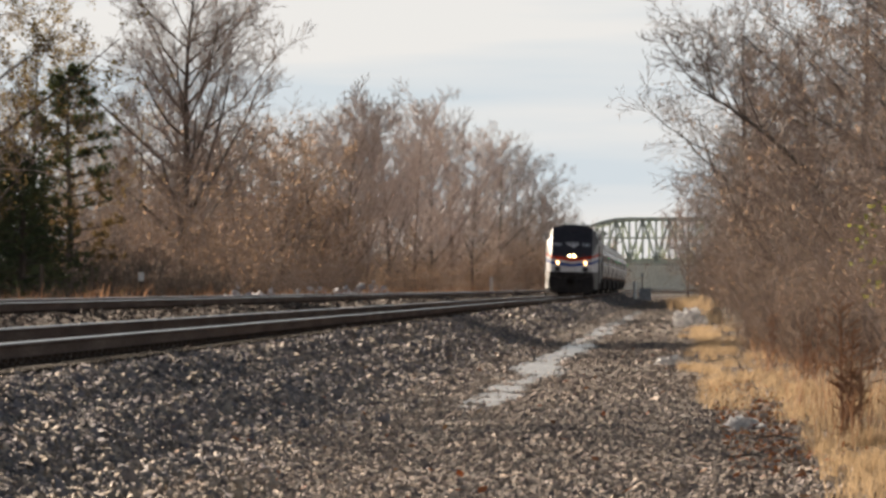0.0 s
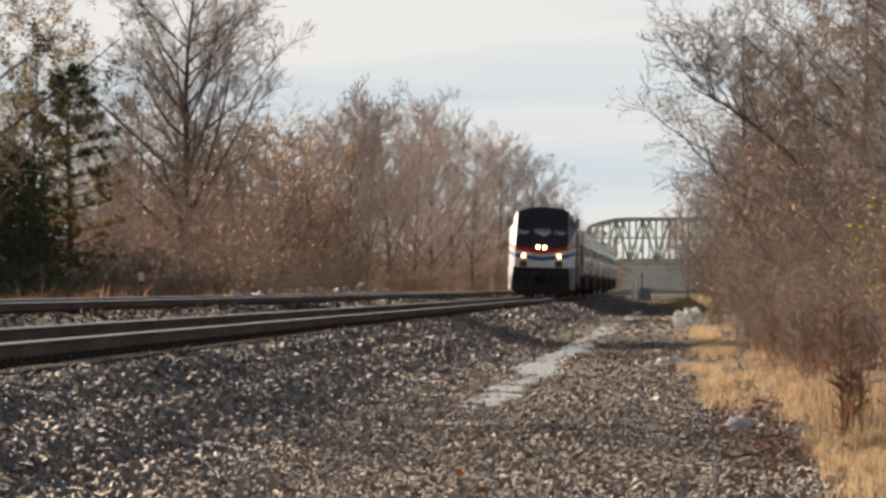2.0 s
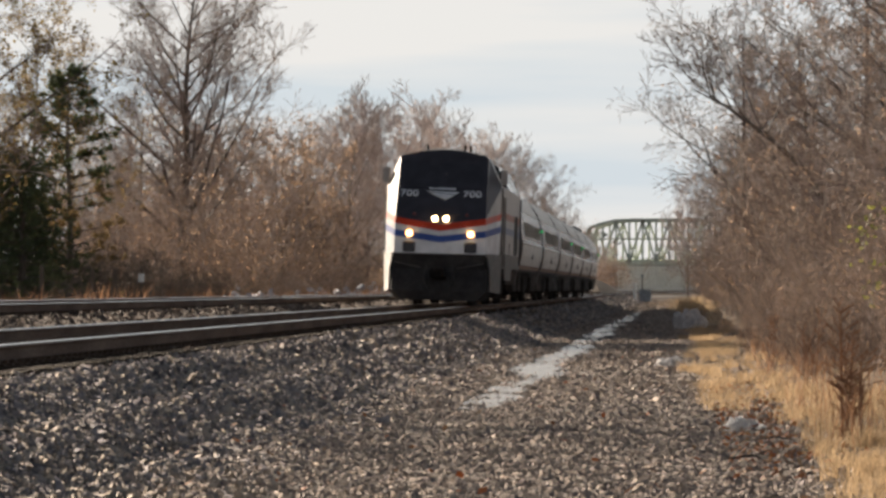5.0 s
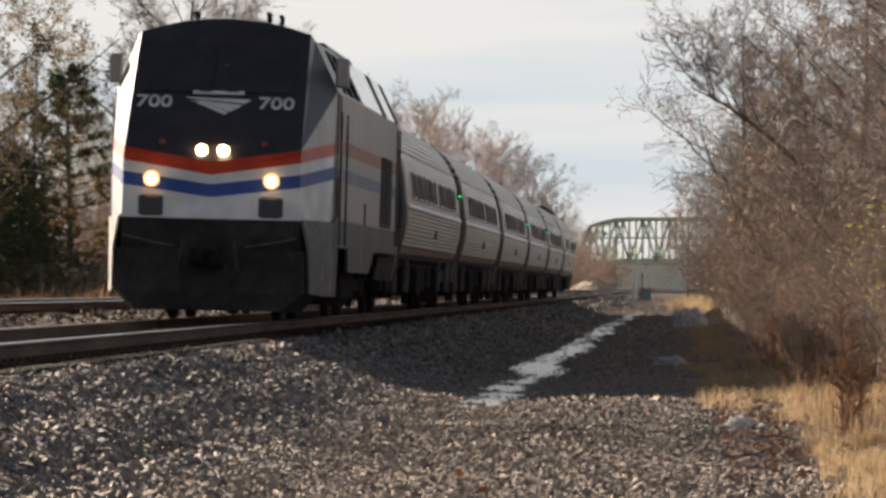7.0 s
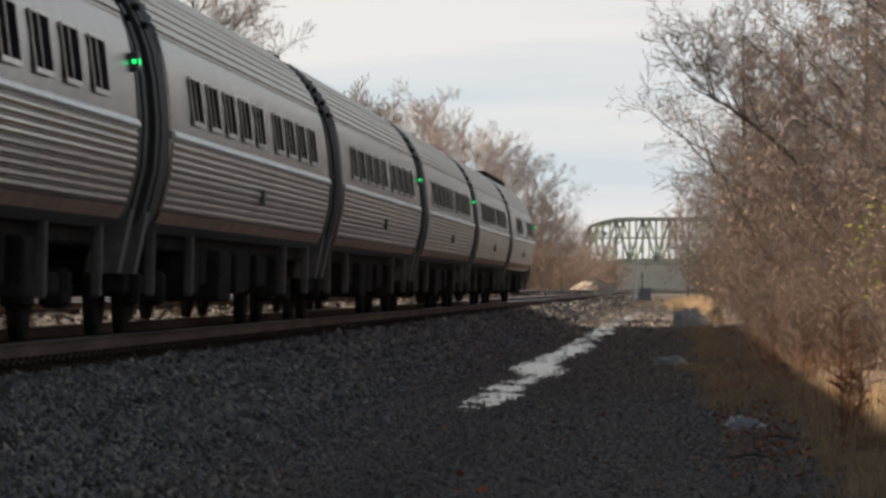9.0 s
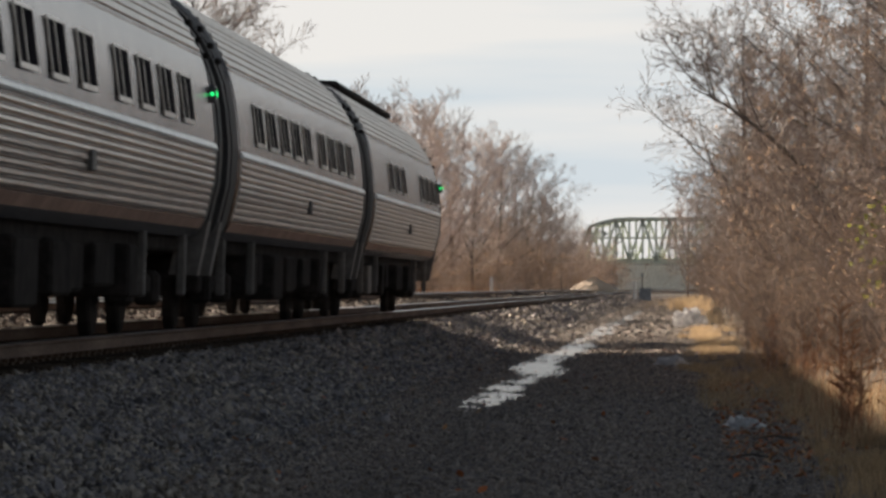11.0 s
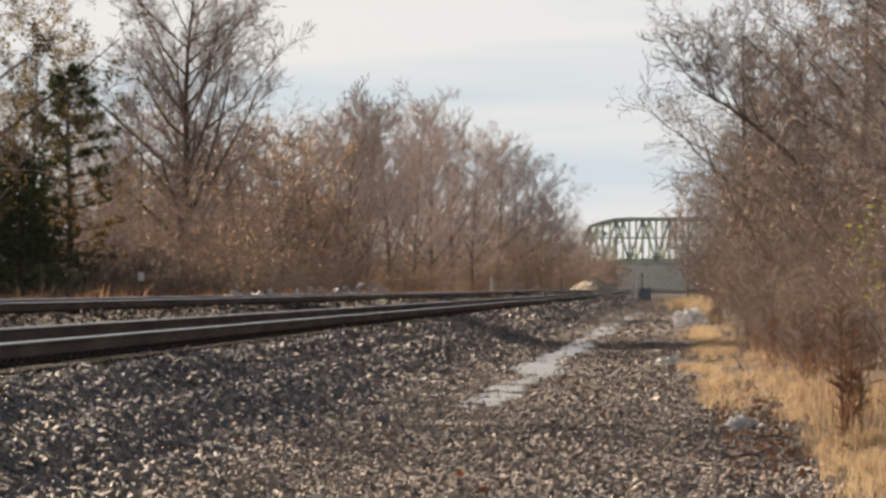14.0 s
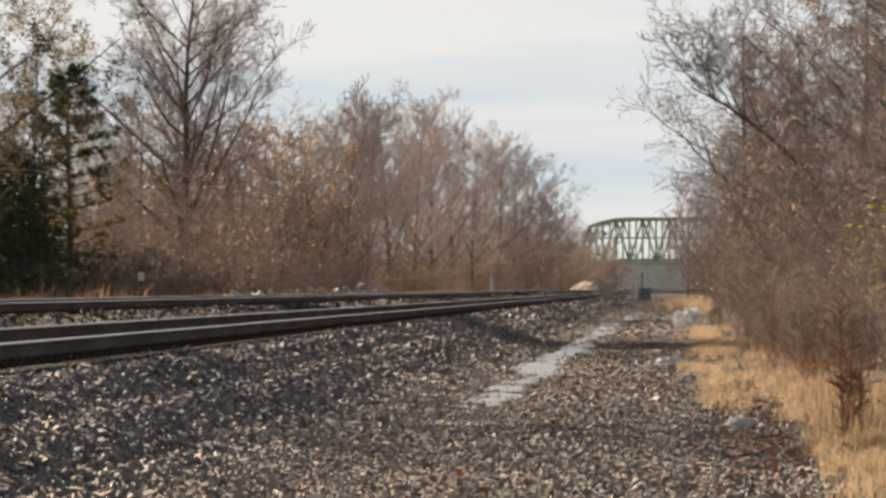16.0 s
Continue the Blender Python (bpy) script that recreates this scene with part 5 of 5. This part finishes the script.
for px in (70, 200, 160):
    post("fence_post", "weathered wooden fence post among weeds", -14.7, place_px(px, -14.7), 1.35, 0.05, POST_WOOD)
# Pole outside the view, added only to cast a shadow band over the path.
pole = thing("utility_pole", "tall unseen wooden pole added beyond the far track to cast a shadow", "pole", m=pose(-20.4, 149, height(-20.4, 149)))
part("shaft", Shape().tube([Vector((0, 0, -0.3)), Vector((0, 0, 7)), Vector((0, 0, 14.0))], [0.24, 0.2, 0.16], 12, caps=True), POST_WOOD, pole)
cab = thing("relay_cabinet", "dark grey trackside relay cabinet", "cabinet", m=pose(-3.2, 500, -0.78))
part("body", Shape().box(-0.55, 0.55, -0.4, 0.4, 0.0, 1.15, 0.04), PIER, cab)
part("lid", Shape().box(-0.6, 0.6, -0.45, 0.45, 1.15, 1.22, 0.02), PIER, cab)
part("door", Shape().box(-0.45, 0.45, -0.43, -0.4, 0.12, 1.05, 0.01), PIER, cab)
lump("sand_heap", "heap of tan sand beside the line", "sand heap", SAND, -10.4, 640, 3.6, 7.5, 1.75, 20, 0.12, 0, 10, 24, True)
# pale rubble beyond the far track
for px, w, h in ((425, 0.5, 0.35), (470, 0.45, 0.3), (560, 0.9, 0.42), (610, 0.5, 0.4), (645, 1.0, 0.62), (680, 0.5, 0.35)):
    x = -14.3
    y = place_px(px, x)
    rr = np.random.default_rng(int(px))
    pile = thing("rubble_pile", "pile of pale broken concrete beyond the far track", "rubble", "rubble piles", pose(x, y, 0.02))
    for _ in range(24):
        c = scatter_mesh("chunk", np.zeros((1, 3)), np.array([rr.uniform(0.12, 0.28)]), RUBBLE, int(rr.integers(1e6)))
        part("chunk", c, RUBBLE, pile).location = (rr.normal(0, w * 0.5), rr.normal(0, w * 0.8), abs(rr.normal(0, h * 0.5)))


# ---- the road bridge far down the line ----
def build_bridge():
    Y = 900.0
    k = Y / 9390.0                    # metres to one step of the view at that distance
    b = thing("truss_bridge", "green steel truss road bridge across the railway, paled for distance haze", "bridge", m=pose(0, Y, EYE_Z))

    def X(px):
        return (px - 1202) * k

    def Z(py):
        return (509.5 - py) * k

    def bar(name, x0, z0, x1, z1, w, dy, mat=GREEN_STEEL):
        a, c = Vector((x0, dy, z0)), Vector((x1, dy, z1))
        d = (c - a).normalized()
        nrm = Vector((-d.z, 0, d.x)) * w / 2
        q = [a - nrm, c - nrm, c + nrm, a + nrm]
        s = Shape().loft([[tuple(p + Vector((0, -0.18, 0))) for p in q], [tuple(p + Vector((0, 0.18, 0))) for p in q]])
        return part(name, s, mat, b)

    # two trusses, one behind the other and shifted by the skew
    for shift, dy in ((0.0, 0.0), (11.0, 11.0)):
        nodes = [(1020 + 23.5 * i) for i in range(14)]
        tops = [466, 402, 394, 389, 388, 388, 388, 388, 388, 388, 389, 394, 402, 466]
        for i in range(13):
            bar("top_chord", X(nodes[i] + shift), Z(tops[i]), X(nodes[i + 1] + shift), Z(tops[i + 1]), 0.55, dy)
            bar("bottom_chord", X(nodes[i] + shift), Z(463), X(nodes[i + 1] + shift), Z(463), 0.5, dy)
            if 0 < i < 13:
                bar("vertical_post", X(nodes[i] + shift), Z(463), X(nodes[i] + shift), Z(tops[i]), 0.34, dy)
            if 0 < i < 12:
                up = i % 2 == 0
                bar("diagonal_brace", X(nodes[i] + shift), Z(463 if up else tops[i]), X(nodes[i + 1] + shift), Z(tops[i + 1] if up else 463), 0.36, dy)
                bar("sway_rail", X(nodes[i] + shift), Z(421), X(nodes[i + 1] + shift), Z(421), 0.2, dy)
    part("deck", Shape().box(X(1018), X(1345), -0.5, 11.5, Z(468), Z(463.5), 0.1), GREEN_STEEL, b, "bridge deck with steel girders")
    part("parapet", Shape().box(X(1030), X(1340), 5.2, 5.5, Z(463), Z(457), 0.05), GREEN_STEEL, b, "low roadside barrier")
    part("pier", Shape().box(X(1064), X(1090), 0.5, 10, Z(520), Z(468), 0.2), PIER, b, "dark shaded pier")
    return b


build_bridge()
wall_far = thing("abutment_wall", "pale concrete retaining wall under the bridge", "wall", m=pose(0, 930, EYE_Z), kind="structure")
k = 930 / 9390.0
part("face", Shape().box((1080 - 1202) * k, (1260 - 1202) * k, 0, 2, -1.5, 41 * k, 0.1), CONCRETE, wall_far)
for px in (1116, 1187):
    part("drain_hole", Shape().box((px - 2 - 1202) * k, (px + 2 - 1202) * k, -0.05, 0.1, 28 * k, 32 * k), PIER, wall_far)
# embankments that carry the road
for px0, px1, nm in ((700, 1066, -1), (1250, 1700, 1)):
    s = Shape()
    kk = 945 / 9390.0
    q = [((px0 - 1202) * kk, -1.5), ((px1 - 1202) * kk, -1.5), ((px1 - 1202) * kk, 40 * kk), ((px0 - 1202) * kk, 40 * kk)]
    s.loft([[(x, 945, z + EYE_Z) for x, z in q], [(x, 960, z + EYE_Z) for x, z in q]])
    tagged(part("road_embankment", s, SOIL), "brown road embankment behind the bridge", "embankment", kind="structure")


# far woods behind everything
def far_woods():
    s = Shape()
    r = random.Random(14)
    for _ in range(900):
        x = r.uniform(-190, 120)
        y = r.uniform(990, 1060)
        h = r.uniform(5.5, 8.5) + (3.0 if -19 < x < -11 and r.random() < 0.35 else 0) + 3.5 * max(0, noise.noise((x * 0.05, 0, 0)))
        for j in range(9):
            z = h * (j + r.random()) / 9
            w = (h - z) * 0.22 + 0.25
            a = r.uniform(0, 6)
            p = Vector((x + math.cos(a) * w * 0.5, y + math.sin(a) * w * 0.5, z - 0.6))
            e = Vector((r.gauss(0, w), r.gauss(0, w), r.uniform(0.2, 1.2)))
            u = Vector((r.gauss(0, 1), r.gauss(0, 1), r.gauss(0, 0.5))) * 0.45
            s.add([tuple(p), tuple(p + u), tuple(p + e + u * 0.5), tuple(p + e)], [(0, 1, 2, 3)])
    return tagged(part("far_woods", s, WOODS), "dim grey-green woods far behind the bridge", "woods", kind="stuff")


WOODS = surface("distant_foliage", (0.07, 0.08, 0.06), (0.14, 0.13, 0.10), 0.05, 0.9, island=0.3)
far_woods()

motions()
